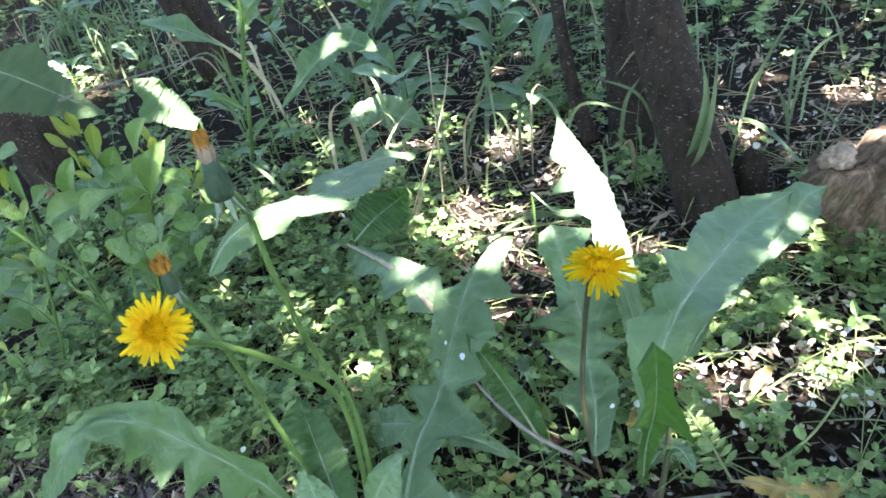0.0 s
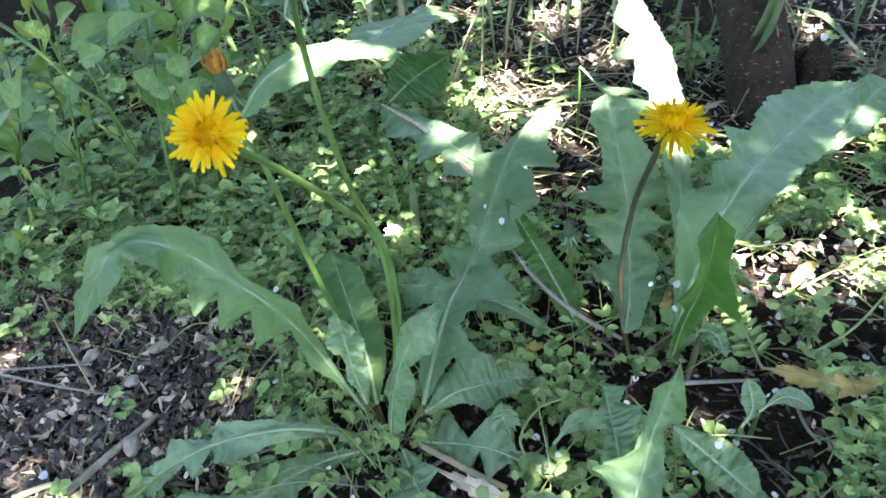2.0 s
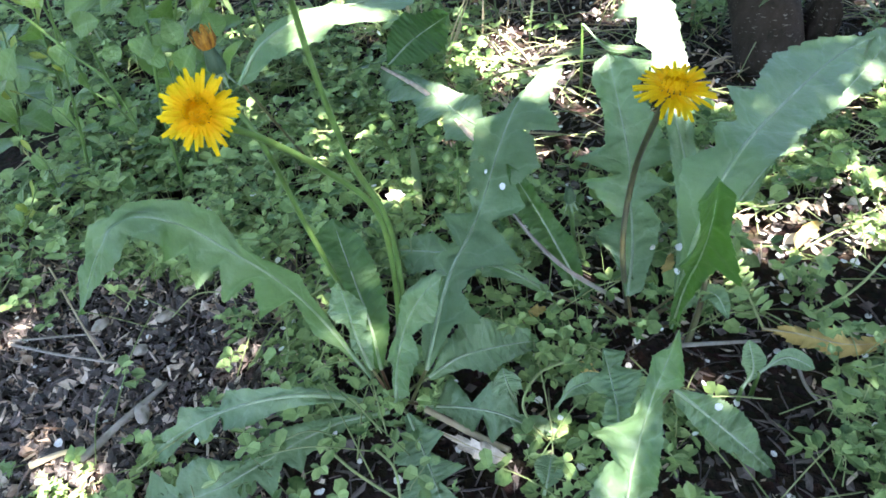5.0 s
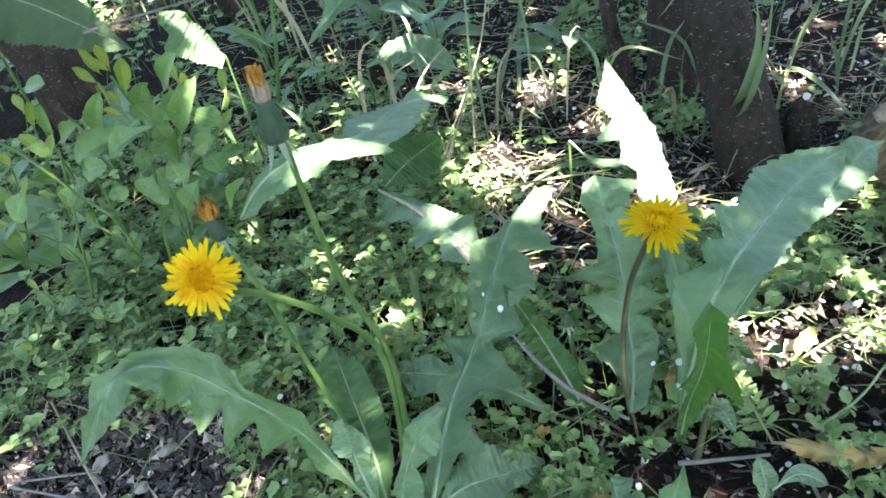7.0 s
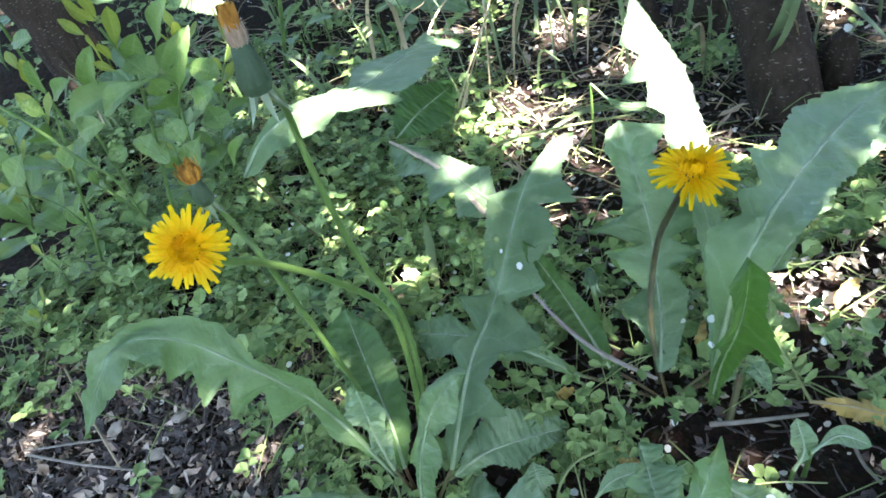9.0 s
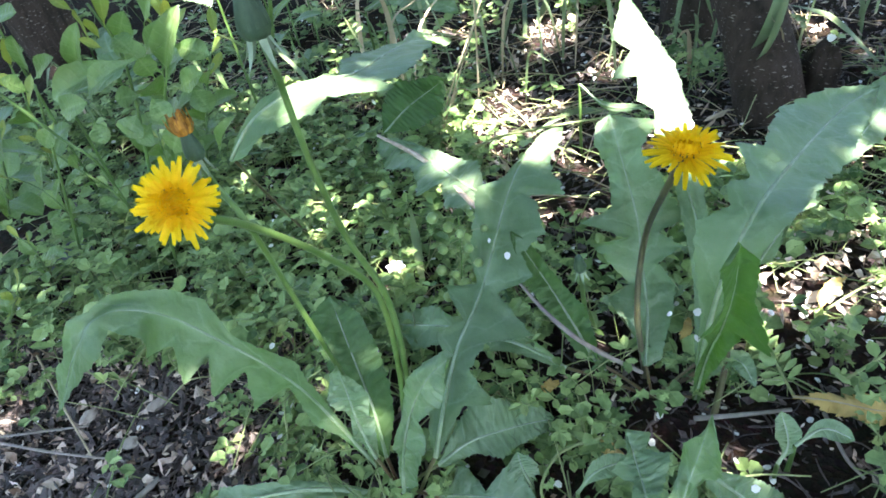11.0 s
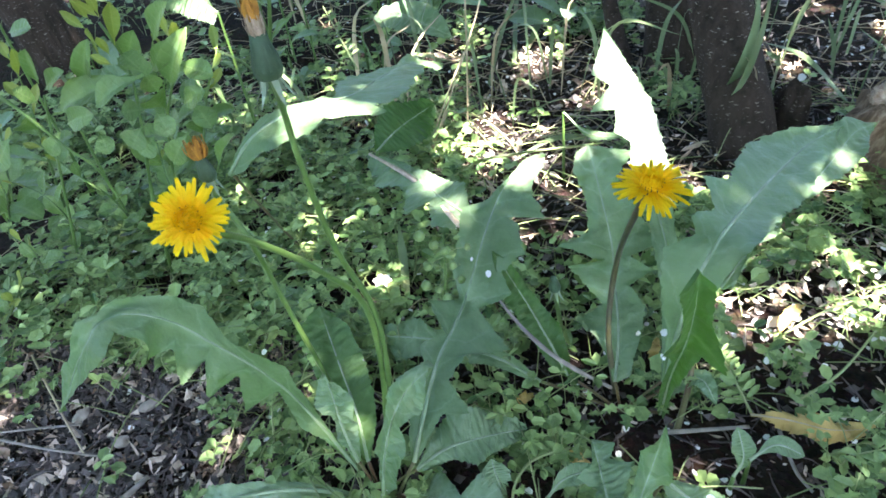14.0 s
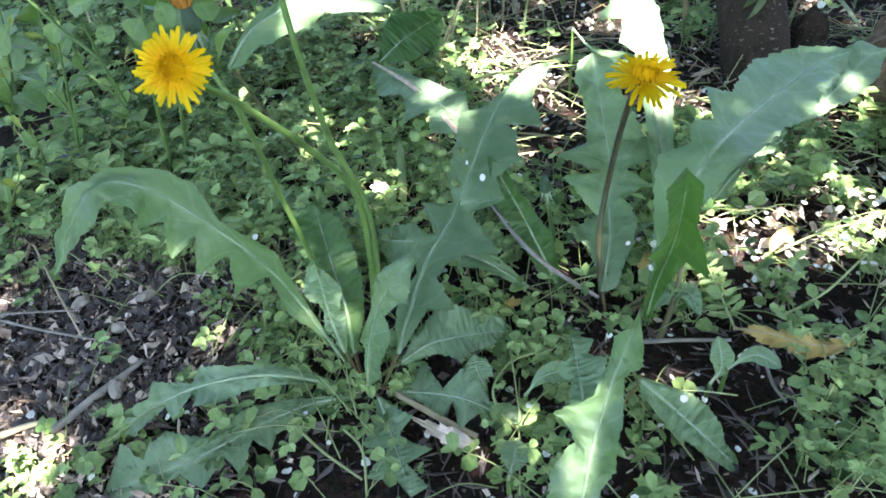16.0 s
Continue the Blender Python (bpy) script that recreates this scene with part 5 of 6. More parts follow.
blade("blade", [(0.014, 0.415, 0.012), (0.045, 0.402, 0.014), (0.072, 0.397, 0.01)], 0.018, curled, LITTER_PALE, teeth=5, depth=0.5, wave=1.2, seed=82, petiole=0.02, widest=0.6, rib=0.0007, rib_material=STRAW)


for k_, (line_, wide_, text_) in enumerate((([(0.191, 0.587, 0.02), (0.195, 0.588, 0.03), (0.199, 0.602, 0.03)], 0.012, "small yellowed leaf bit at the rosette's foot"),
                                          ([(0.074, 0.527, 0.02), (0.081, 0.533, 0.025), (0.088, 0.541, 0.02)], 0.012, "small ochre leaf bit on the ground"),
                                          ([(0.11, 0.481, 0.012), (0.123, 0.479, 0.016), (0.137, 0.478, 0.012)], 0.02, "curled dark brown dry leaf on soil"),
                                          ([(0.336, 0.649, 0.03), (0.316, 0.629, 0.035), (0.305, 0.612, 0.03)], 0.014, "small dry leaf among sunlit weeds"))):
    bit_ = thing("dead_leaf", line_[0], text_, "leaf")
    blade("blade", line_, wide_, bit_, DEAD, teeth=3, depth=0.3, wave=0.8, seed=90 + k_, petiole=0.05, widest=0.5, rib=0)
lying("straw", [(-0.07, 0.932, 0.01), (-0.05, 0.957, 0.068), (-0.023, 1.045, 0.116), (-0.012, 1.052, 0.126)], [0.0012, 0.001], STRAW, "thin pale dry stalk leaning upward", "straw", wobble=0.03)
lying("curled_stem", [(-0.063, 0.838, 0.01), (-0.001, 0.86, 0.052), (0.058, 0.874, 0.059), (0.16, 0.881, 0.067)], [0.0014, 0.0018, 0.001], WEED_STEM, "long green stem lying behind the rosette", "stem", wobble=0.03)
lying("curled_stem", [(0.121, 0.479, 0.035), (0.09, 0.464, 0.035), (0.077, 0.438, 0.03), (0.086, 0.423, 0.02), (0.097, 0.418, 0.01)], [0.0013, 0.0011], WEED_STEM, "pale curled green stem near the ground", "stem", wobble=0.05)
lying("curled_stem", [(0.202, 0.597, 0.04), (0.219, 0.569, 0.02), (0.236, 0.541, 0.01)], [0.0011, 0.0009], WEED_STEM, "thin pale green stem beside the rosette", "stem", wobble=0.05)
lying("curled_stem", [(-0.072, 0.386, 0.03), (-0.045, 0.37, 0.025), (-0.013, 0.359, 0.01)], [0.0012, 0.001], WEED_STEM, "thin pale stem lying over leaves", "stem", wobble=0.05)
lying("curled_stem", [(-0.032, 0.388, 0.03), (-0.013, 0.372, 0.03), (-0.006, 0.347, 0.01)], [0.0012, 0.001], WEED_STEM, "thin pale stem below the rosette", "stem", wobble=0.05)
lying("curled_stem", [(0.306, 0.602, 0.04), (0.349, 0.632, 0.04), (0.394, 0.653, 0.04)], [0.0012, 0.001], WEED_STEM, "thin green stem arching over sunlit weeds", "stem", wobble=0.05)
lying("curled_stem", [(0.304, 0.537, 0.03), (0.34, 0.56, 0.04), (0.381, 0.607, 0.04)], [0.0012, 0.001], WEED_STEM, "thin green stem arching over weeds", "stem", wobble=0.05)
lone_leaf([(0.103, 0.436, 0.03), (0.117, 0.442, 0.05), (0.142, 0.458, 0.04)], 0.016, "small curved pale green leaf", teeth=0, seed=65)
lone_leaf([(0.07, 0.444, 0.02), (0.064, 0.448, 0.04), (0.06, 0.457, 0.05)], 0.03, "jagged little leaf at the front", teeth=3, depth=0.5, seed=66)
lone_leaf([(0.097, 0.369, 0.02), (0.1, 0.38, 0.03), (0.101, 0.396, 0.03)], 0.022, "small smooth green leaf near the soil", teeth=0, seed=67)


# ---- grass ----
def grass_strip(points, width, seed=0):
    """A grass blade: a long strip with a keel, narrowing to a point."""
    n = 14
    c = curve(points, n)
    verts, faces = [], []
    for i in range(n + 1):
        s = i / n
        t = (c[min(i + 1, n)] - c[max(i - 1, 0)]).normalized()
        f = Matrix.Rotation(0.8 * s + seed, 3, t) @ Vector((0.2, -0.9, 0.4))
        side = t.cross(f).normalized()
        h = width / 2 * (0.55 + 0.9 * s if s < 0.5 else max(0.02, 1 - (2 * s - 1) ** 2))
        verts += [c[i] - side * h, c[i] + f * h * 0.35, c[i] + side * h]
    for i in range(n):
        for k in range(2):
            faces.append((3 * i + k, 3 * i + k + 1, 3 * i + k + 4, 3 * i + k + 3))
    return verts, faces


def grass_blade(points, width, seed, label):
    ob = link("grass_blade", mesh_from("grass_blade", *grass_strip(points, width, seed)), GRASS, None, label)
    return tagged(ob, category="grass", group="grass blades")


grass_blade([(0.311, 1.033, 0.01), (0.328, 0.981, 0.105), (0.337, 0.985, 0.164), (0.331, 0.996, 0.215)], 0.026, 0.1, "long grass blade with sunlit tip before the trunk")
grass_blade([(0.312, 1.017, 0.01), (0.331, 0.974, 0.092), (0.346, 0.989, 0.154), (0.354, 1.017, 0.227)], 0.024, 0.4, "long upright grass blade before the trunk")
grass_blade([(0.392, 1.067, 0.01), (0.472, 1.293, -0.001), (0.516, 1.319, 0.093), (0.57, 1.328, 0.174)], 0.022, 0.2, "broad arching grass blade")
grass_blade([(0.661, 1.282, 0.01), (0.687, 1.441, -0.014), (0.67, 1.477, 0.061), (0.635, 1.509, 0.119)], 0.02, 0.3, "broad yellowish green grass blade")
grass_blade([(0.047, 1.268, 0.01), (0.09, 1.409, 0.044), (0.17, 1.432, 0.103), (0.253, 1.431, 0.113)], 0.016, 0.1, "arching grass blade with bright bend")
grass_blade([(-0.006, 1.153, 0.01), (0.01, 1.295, 0.046), (0.048, 1.326, 0.114), (0.121, 1.392, 0.143)], 0.012, 0.5, "grass blade leaning over bare ground")
grass_blade([(0.03, 1.227, 0.01), (0.016, 1.552, 0.01), (0.026, 1.681, 0.077), (0.03, 1.706, 0.168)], 0.014, 0.2, "upright pale grass blade")
grass_blade([(0.223, 0.916, 0.01), (0.16, 0.996, -0.003), (0.099, 0.956, 0.029), (0.035, 0.917, 0.01)], 0.010, 0.2, "grass blade arching low over the soil")
grass_blade([(0.49, 1.063, 0.01), (0.47, 1.132, 0.024), (0.442, 1.15, 0.042), (0.407, 1.212, 0.033)], 0.012, 0.2, "grass blade leaning from behind the wood")
grass_blade([(-0.053, 0.677, 0.01), (-0.054, 0.691, 0.046), (-0.064, 0.731, 0.067)], 0.011, 0.2, "short broad grass blade in shade")
grass_blade([(0.314, 0.954, 0.01), (0.306, 1.0, 0.032), (0.336, 1.022, 0.089), (0.338, 1.038, 0.126)], 0.012, 0.2, "grass blade crossing the trunk")


# ---- the ground's cover ----
def bare(x, y):
    """How open the soil lies, from 0 (overgrown) to 1 (bare)."""
    b = 1.6 * math.exp(-(((x + 0.34) / 0.15) ** 2 + ((y - 0.45) / 0.12) ** 2) ** 2)
    b = max(b, 1.6 * math.exp(-(((x - 0.55) / 0.35) ** 2 + ((y - 1.2) / 0.26) ** 2) ** 2))
    b = max(b, 1.35 * math.exp(-(((x - 0.12) / 0.15) ** 2 + ((y - 1.02) / 0.34) ** 2) ** 2))
    b = max(b, 1.0 * math.exp(-(((x - 0.24) / 0.06) ** 2 + ((y - 0.39) / 0.06) ** 2)))
    b = max(b, 0.9 * math.exp(-(((x - 0.03) / 0.05) ** 2 + ((y - 0.40) / 0.05) ** 2)))
    b = max(b, 0.52 * (y < 0.56))
    b = max(b, 1.3 * math.exp(-(((x - 0.28) / 0.15) ** 2 + ((y - 0.95) / 0.13) ** 2) ** 2))
    b = max(b, 1.2 * math.exp(-(((x - 0.12) / 0.06) ** 2 + ((y - 0.575) / 0.05) ** 2) ** 2))
    b = max(b, 0.85 * math.exp(-(((x - 0.27) / 0.11) ** 2 + ((y - 0.50) / 0.06) ** 2)))
    b = max(b, 0.85 * (y > 1.12 and x < 0.1))
    b = max(b, 0.62 * math.exp(-(((x - 0.36) / 0.14) ** 2 + ((y - 0.66) / 0.12) ** 2) ** 2))
    b = max(b, 0.5 * math.exp(-(((x + 0.07) / 0.10) ** 2 + ((y - 0.43) / 0.06) ** 2)))
    return min(1, max(0.0, b + 1.5 * noise.noise(Vector((x, y, 7)) * 13) + 0.08))


OVATE = np.array([(0, 0, 0), (0.3, -0.3, 0.07), (0.7, -0.32, 0.06), (1, 0, -0.06), (0.7, 0.32, 0.06), (0.3, 0.3, 0.07), (0.5, 0, -0.02)])
ROUND = np.array([(0, 0, 0), (0.25, -0.42, 0.08), (0.75, -0.48, 0.04), (0.95, 0, -0.02), (0.75, 0.48, 0.04), (0.25, 0.42, 0.08), (0.5, 0, -0.03)])
LOBED = np.array([(0, 0, 0), (0.2, -0.4, 0.05), (0.5, -0.2, 0.04), (0.65, -0.48, 0.05), (0.72, -0.14, 0.02), (1, 0, -0.05), (0.72, 0.14, 0.02), (0.65, 0.48, 0.05), (0.5, 0.2, 0.04), (0.2, 0.4, 0.05), (0.45, 0, -0.03)])
FAN_LOBED = [(k, (k + 1) % 10, 10) for k in range(10)]
FAN = [(0, 1, 6), (1, 2, 6), (2, 3, 6), (3, 4, 6), (4, 5, 6), (5, 0, 6)]


class Stuff:
    """Many small pieces that are joined into one mesh."""

    def __init__(self):
        self.v, self.f, self.n = [], [], 0

    def piece(self, shape, faces, at, way, up, length, width):
        y = up.cross(way).normalized()
        m = np.array((way * length, y * width, way.cross(y).normalized() * length))
        self.v.append(shape @ m + np.array(at))
        self.f += [tuple(i + self.n for i in f) for f in faces]
        self.n += len(shape)

    def strip(self, points, width):
        self.v.append(np.array([p for a, w in zip(points, width) for p in ((a.x - w, a.y, a.z), (a.x + w * 0.5, a.y - w, a.z), (a.x + w * 0.5, a.y + w, a.z))]))
        for i in range(len(points) - 1):
            for k in range(3):
                j = (k + 1) % 3
                self.f.append(tuple(self.n + q for q in (3 * i + k, 3 * i + j, 3 * i + 3 + j, 3 * i + 3 + k)))
        self.n += 3 * len(points)

    def raw(self, verts, faces):
        self.v.append(np.array([tuple(p) for p in verts]))
        self.f += [tuple(i + self.n for i in f) for f in faces]
        self.n += len(verts)

    def make(self, name, material, label, category, smooth=True):
        ob = link(name, mesh_from(name, np.concatenate(self.v).tolist(), self.f), material, None, label, smooth)
        return tagged(ob, category=category, kind="stuff")


def spread(rng, count, x0, x1, y0, y1):
    for _ in range(count):
        yield rng.uniform(x0, x1), rng.uniform(y0, y1)


def chickweed(seed, count, area, size=1.0, thin=1.0):
    rng = random.Random(seed)
    leaves, stems = Stuff(), Stuff()
    for x, y in spread(rng, count, *area):
        if rng.random() * thin < bare(x, y):
            continue
        z = lie(x, y)
        high = rng.uniform(0.008, 0.036 + 0.03 * max(0.0, noise.noise(Vector((x, y, 3)) * 7) + 0.3)) * size * (0.65 if y < 0.52 else 1.0)
        lean = Vector((rng.uniform(-1, 1), rng.uniform(-1, 1), 0)) * high * 0.8
        a, b, c = Vector((x, y, z - 0.002)), Vector((x, y, z + high * 0.6)) + lean * 0.35, Vector((x, y, z + high)) + lean
        stems.strip([a, b, c], [0.0006, 0.0005, 0.0004])
        pick = rng.random()
        kind = OVATE if pick < 0.4 else LOBED if pick < 0.78 else ROUND
        pairs = rng.randint(1, 3)
        turn = rng.uniform(0, 6.3)
        for p in range(pairs):
            s = 1 - p * 0.33
            q = a.lerp(b, s / 0.5) if s < 0.5 else b.lerp(c, s * 2 - 1)
            for k in range(2 if p else rng.choice((2, 2, 3, 4))):
                w = turn + p * 1.57 + k * (3.14 if p else 1.7) + rng.uniform(-0.5, 0.5)
                way = Vector((math.cos(w), math.sin(w), rng.uniform(-0.25, 0.5))).normalized()
                up = (Vector((0, 0, 1)) + Vector((rng.uniform(-0.6, 0.6), rng.uniform(-0.7, 0.5), 0))).normalized()
                l = rng.uniform(0.006, 0.0165) * size * (0.75 if y < 0.58 else 1.0)
                leaves.piece(kind, FAN_LOBED if kind is LOBED else FAN, q, way, up, l, l * rng.uniform(0.55, 1.0))
    return leaves, stems


for seed_, count_, area_, size_ in ((1, 4000, (-0.55, 0.55, 0.3, 0.85), 1.3), (2, 4600, (-0.95, 0.75, 0.85, 1.4), 1.35), (3, 5200, (-2.6, 1.4, 1.4, 3.6), 1.8)):
    leaves_, stems_ = chickweed(seed_, count_, area_, size_, 1.0 if seed_ < 3 else 1.2)
    leaves_.make("chickweed", WEED, "low carpet of small-leaved green chickweed", "weeds", False)
    stems_.make("chickweed_stems", WEED_STEM, "thin pale green stems of the weed carpet", "weeds", False)

# taller sprigs that stand out of the carpet
def small_leaf(length, width, seed):
    verts, faces = [], []
    for i in range(7):
        s = i / 6
        h = width / 2 * (0.1 if s < 0.12 else math.sin(((s - 0.12) / 0.88) ** 0.9 * math.pi) ** 0.75 + 0.02)
        for v in (-1, -0.5, 0, 0.5, 1):
            verts.append((length * s, h * v, length * (0.16 * s - 0.28 * s * s) + abs(v) * h * 0.4 + 0.0006 * math.sin(seed + 7 * s) * v))
    for i in range(6):
        for k in range(4):
            faces.append((i * 5 + k, i * 5 + k + 1, (i + 1) * 5 + k + 1, (i + 1) * 5 + k))
    mesh = mesh_from("sprig_leaf", verts, faces)
    mesh.materials.append(WEED)
    mesh.shade_smooth()
    return mesh


SPRIG_LEAVES = [small_leaf(0.012, 0.0075, 1), small_leaf(0.010, 0.0068, 2), small_leaf(0.014, 0.0072, 3)]


def sprig(seed):
    rng = random.Random(seed)
    plant = thing("chickweed_sprig", (0, 0, 0), "small chickweed sprig with paired oval leaves", "weed", "chickweed sprigs")
    high = rng.uniform(0.035, 0.065)
    line = [(0, 0, -0.004), (rng.uniform(-0.01, 0.01), rng.uniform(-0.01, 0.01), high * 0.5), (rng.uniform(-0.02, 0.02), rng.uniform(-0.02, 0.02), high)]
    tube("stem", line, [0.0008, 0.0006], WEED_STEM, plant, n=8, sides=5)
    c = curve(line, 20)
    for p, i in enumerate((8, 13, 17, 20)):
        for k in range(2):
            w = p * 1.57 + k * 3.14 + rng.uniform(-0.3, 0.3)
            way = Vector((math.cos(w), math.sin(w), 0.25 if p < 3 else 0.7)).normalized()
            y = Vector((0, 0, 1)).cross(way).normalized()
            m = Matrix((way, y, way.cross(y))).transposed().to_4x4()
            set_piece("leaf", rng.choice(SPRIG_LEAVES), plant, Matrix.Translation(c[i]) @ m @ Matrix.Scale(rng.uniform(0.8, 1.2) * (1 - 0.12 * (p == 3)), 4))
    return plant


sprig_rng = random.Random(55)
sprigs = [sprig(300 + k_) for k_ in range(6)]
sprig_at = [(x_, y_) for x_, y_ in spread(sprig_rng, 480, -0.48, 0.5, 0.42, 1.0) if bare(x_, y_) < 0.5][:170]
for k_, (x_, y_) in enumerate(sprig_at):
    m_ = Matrix.Translation((x_, y_, lie(x_, y_))) @ Matrix.Rotation(sprig_rng.uniform(0, 6.3), 4, "Z") @ Matrix.Rotation(sprig_rng.uniform(-0.35, 0.35), 4, "X")
    if k_ < 6:
        sprigs[k_].matrix_basis = m_
    else:
        copy_thing(sprigs[k_ % 6], m_)

# trailing stems of the carpet
rng_ = random.Random(8)
trail = Stuff()
for x_, y_ in spread(rng_, 1350, -0.55, 0.6, 0.35, 1.1):
    if rng_.random() < bare(x_, y_) * (0.95 if x_ < -0.15 else 0.6):
        continue
    if y_ < 0.5 and rng_.random() < 0.55:
        continue
    w_, l_ = rng_.uniform(0, 6.3), rng_.uniform(0.04, 0.13)
    d_ = Vector((math.cos(w_), math.sin(w_), 0)) * l_
    p_ = Vector((x_, y_, lie(x_, y_) + rng_.uniform(0.005, 0.03)))
    trail.raw(*tube_data([p_ - d_ / 2, p_ + Vector((0, 0, rng_.uniform(0.004, 0.02))), p_ + d_ / 2], [0.0007, 0.0006], 8, 4))
trail.make("trailing_stems", WEED_STEM, "thin trailing green and straw-coloured stems", "weeds")

# loose grass behind
rng_ = random.Random(9)
grass, hay = Stuff(), Stuff()
for x_, y_ in spread(rng_, 1900, -1.6, 1.6, 0.98, 3.2):
    if noise.noise(Vector((x_, y_, 2)) * 2.2) < (-0.15 if x_ > 0.35 else 0.12):
        continue
    w_, l_ = rng_.uniform(0, 6.3), rng_.uniform(0.06, 0.26)
    d_ = Vector((math.cos(w_), math.sin(w_), 0)) * l_ * rng_.uniform(0.15, 0.8)
    p_ = Vector((x_, y_, lie(x_, y_) - 0.004))
    t_ = p_ + d_ + Vector((0, 0, l_ * rng_.uniform(0.5, 1.0)))
    line_ = [p_, p_ + d_ * 0.3 + Vector((0, 0, l_ * 0.6)), t_]
    (hay if rng_.random() < 0.22 else grass).raw(*grass_strip(line_, rng_.uniform(0.003, 0.009), rng_.uniform(0, 3)))
for x_, y_ in spread(rng_, 1000, -0.7, 0.95, 0.75, 1.9):
    if rng_.random() > bare(x_, y_) + 0.25:
        continue
    w_, l_ = rng_.uniform(0, 6.3), rng_.uniform(0.03, 0.14)
    d_ = Vector((math.cos(w_), math.sin(w_), 0)) * l_ / 2
    p_ = Vector((x_, y_, lie(x_, y_) + rng_.uniform(0.002, 0.015)))
    hay.raw(*tube_data([p_ - d_, p_ + Vector((0, 0, 0.004)), p_ + d_], [0.0008, 0.0006], 5, 4))
grass.make("grass", GRASS, "loose green grass blades under the trees", "grass")
hay.make("dry_straw", STRAW, "scattered pale dry straw and old grass", "straw")

# crumbs, chips and petals on the soil
rng_ = random.Random(10)
FLAKES = [np.array([(-0.5, -0.3, 0), (0.4, -0.45, 0.05), (0.55, 0.25, 0), (-0.2, 0.5, 0.06), (-0.1, 0, 0.22)]),
          np.array([(-0.9, -0.1, 0.05), (0.5, -0.25, 0.0), (1.0, 0.05, 0.12), (-0.3, 0.3, 0.02), (0.0, 0.02, 0.12)]),
          np.array([(-0.6, -0.2, 0.16), (0.2, -0.5, 0.0), (0.7, 0.1, 0.2), (0.0, 0.45, 0.1), (0.05, 0, 0.02)])]
FLAKE_F = [(0, 1, 4), (1, 2, 4), (2, 3, 4), (3, 0, 4)]
crumbs, pale, petals = Stuff(), Stuff(), Stuff()


def flake(stuff, x, y, size, tilt, rise=0.002):
    w = rng_.uniform(0, 6.3)
    way = Vector((math.cos(w), math.sin(w), rng_.uniform(-tilt, tilt))).normalized()
    up = Vector((rng_.uniform(-tilt, tilt), rng_.uniform(-tilt, tilt), 1)).normalized()
    stuff.piece(rng_.choice(FLAKES), FLAKE_F, (x, y, lie(x, y) + rise), way, up, size, size * rng_.uniform(0.4, 1.0))


for x_, y_ in spread(rng_, 9000, -0.6, 0.7, 0.28, 1.3):
    flake(crumbs, x_, y_, 0.003 + 0.011 * rng_.random() ** 2, 0.7)
for x_, y_ in spread(rng_, 10000, -0.52, -0.12, 0.28, 0.62):
    flake(crumbs if rng_.random() < 0.74 else pale, x_, y_, 0.002 + 0.014 * rng_.random() ** 2, 1.2, rng_.uniform(0.001, 0.006))
for x_, y_ in spread(rng_, 2400, -0.6, 0.7, 0.28, 1.35):
    flake(pale, x_, y_, 0.002 + 0.008 * rng_.random() ** 2, 0.5, 0.004)
for x_, y_ in spread(rng_, 1300, -0.7, 0.9, 0.3, 1.8):
    w_ = rng_.uniform(0, 6.3)
    petals.piece(ROUND, FAN, (x_, y_, lie(x_, y_) + (0.004 if bare(x_, y_) > 0.5 else rng_.uniform(0.01, 0.035))), Vector((math.cos(w_), math.sin(w_), rng_.uniform(-0.3, 0.3))).normalized(), Vector((rng_.uniform(-0.5, 0.5), rng_.uniform(-0.5, 0.5), 1)).normalized(), rng_.uniform(0.004, 0.008), rng_.uniform(0.004, 0.007))
for x_, y_ in spread(rng_, 2200, -0.05, 0.95, 0.85, 1.7):
    flake(pale if rng_.random() < 0.6 else crumbs, x_, y_, 0.004 + 0.016 * rng_.random() ** 2, 0.9, rng_.uniform(0.003, 0.012))
for x_, y_ in spread(rng_, 260, 0.24, 0.46, 0.58, 0.8):
    flake(pale, x_, y_, 0.004 + 0.010 * rng_.random(), 0.9, rng_.uniform(0.005, 0.03))
for x_, y_ in spread(rng_, 90, 0.25, 0.47, 0.57, 0.8):
    w_ = rng_.uniform(0, 6.3)
    petals.piece(ROUND, FAN, (x_, y_, lie(x_, y_) + rng_.uniform(0.012, 0.04)), Vector((math.cos(w_), math.sin(w_), rng_.uniform(-0.5, 0.5))).normalized(), Vector((rng_.uniform(-0.6, 0.6), rng_.uniform(-0.6, 0.6), 1)).normalized(), rng_.uniform(0.005, 0.010), rng_.uniform(0.004, 0.008))
fibres = Stuff()
for x_, y_ in spread(rng_, 2600, -0.52, 0.6, 0.28, 1.15):
    if rng_.random() > bare(x_, y_) + 0.1:
        continue
    w_, l_ = rng_.uniform(0, 6.3), rng_.uniform(0.008, 0.035)
    d_ = Vector((math.cos(w_), math.sin(w_), rng_.uniform(-0.15, 0.15))) * l_ / 2
    p_ = Vector((x_, y_, lie(x_, y_) + rng_.uniform(0.002, 0.007)))
    k_ = Vector((rng_.uniform(-1, 1), rng_.uniform(-1, 1), 0.6)) * l_ * 0.12
    fibres.raw(*tube_data([p_ - d_, p_ + k_, p_ + d_], [0.0004, rng_.uniform(0.0006, 0.0014), 0.0004], 4, 4))
fibres.make("mulch_fibres", LITTER, "shredded dark bark fibres on the soil", "mulch")
crumbs.make("mulch", LITTER, "dark crumbled bark mulch on the soil", "mulch", False)
pale.make("wood_chips", LITTER_PALE, "small pale wood chips and leaf bits", "litter", False)
petals.make("fallen_petals", PETAL, "scattered tiny white fallen petals", "petals", False)

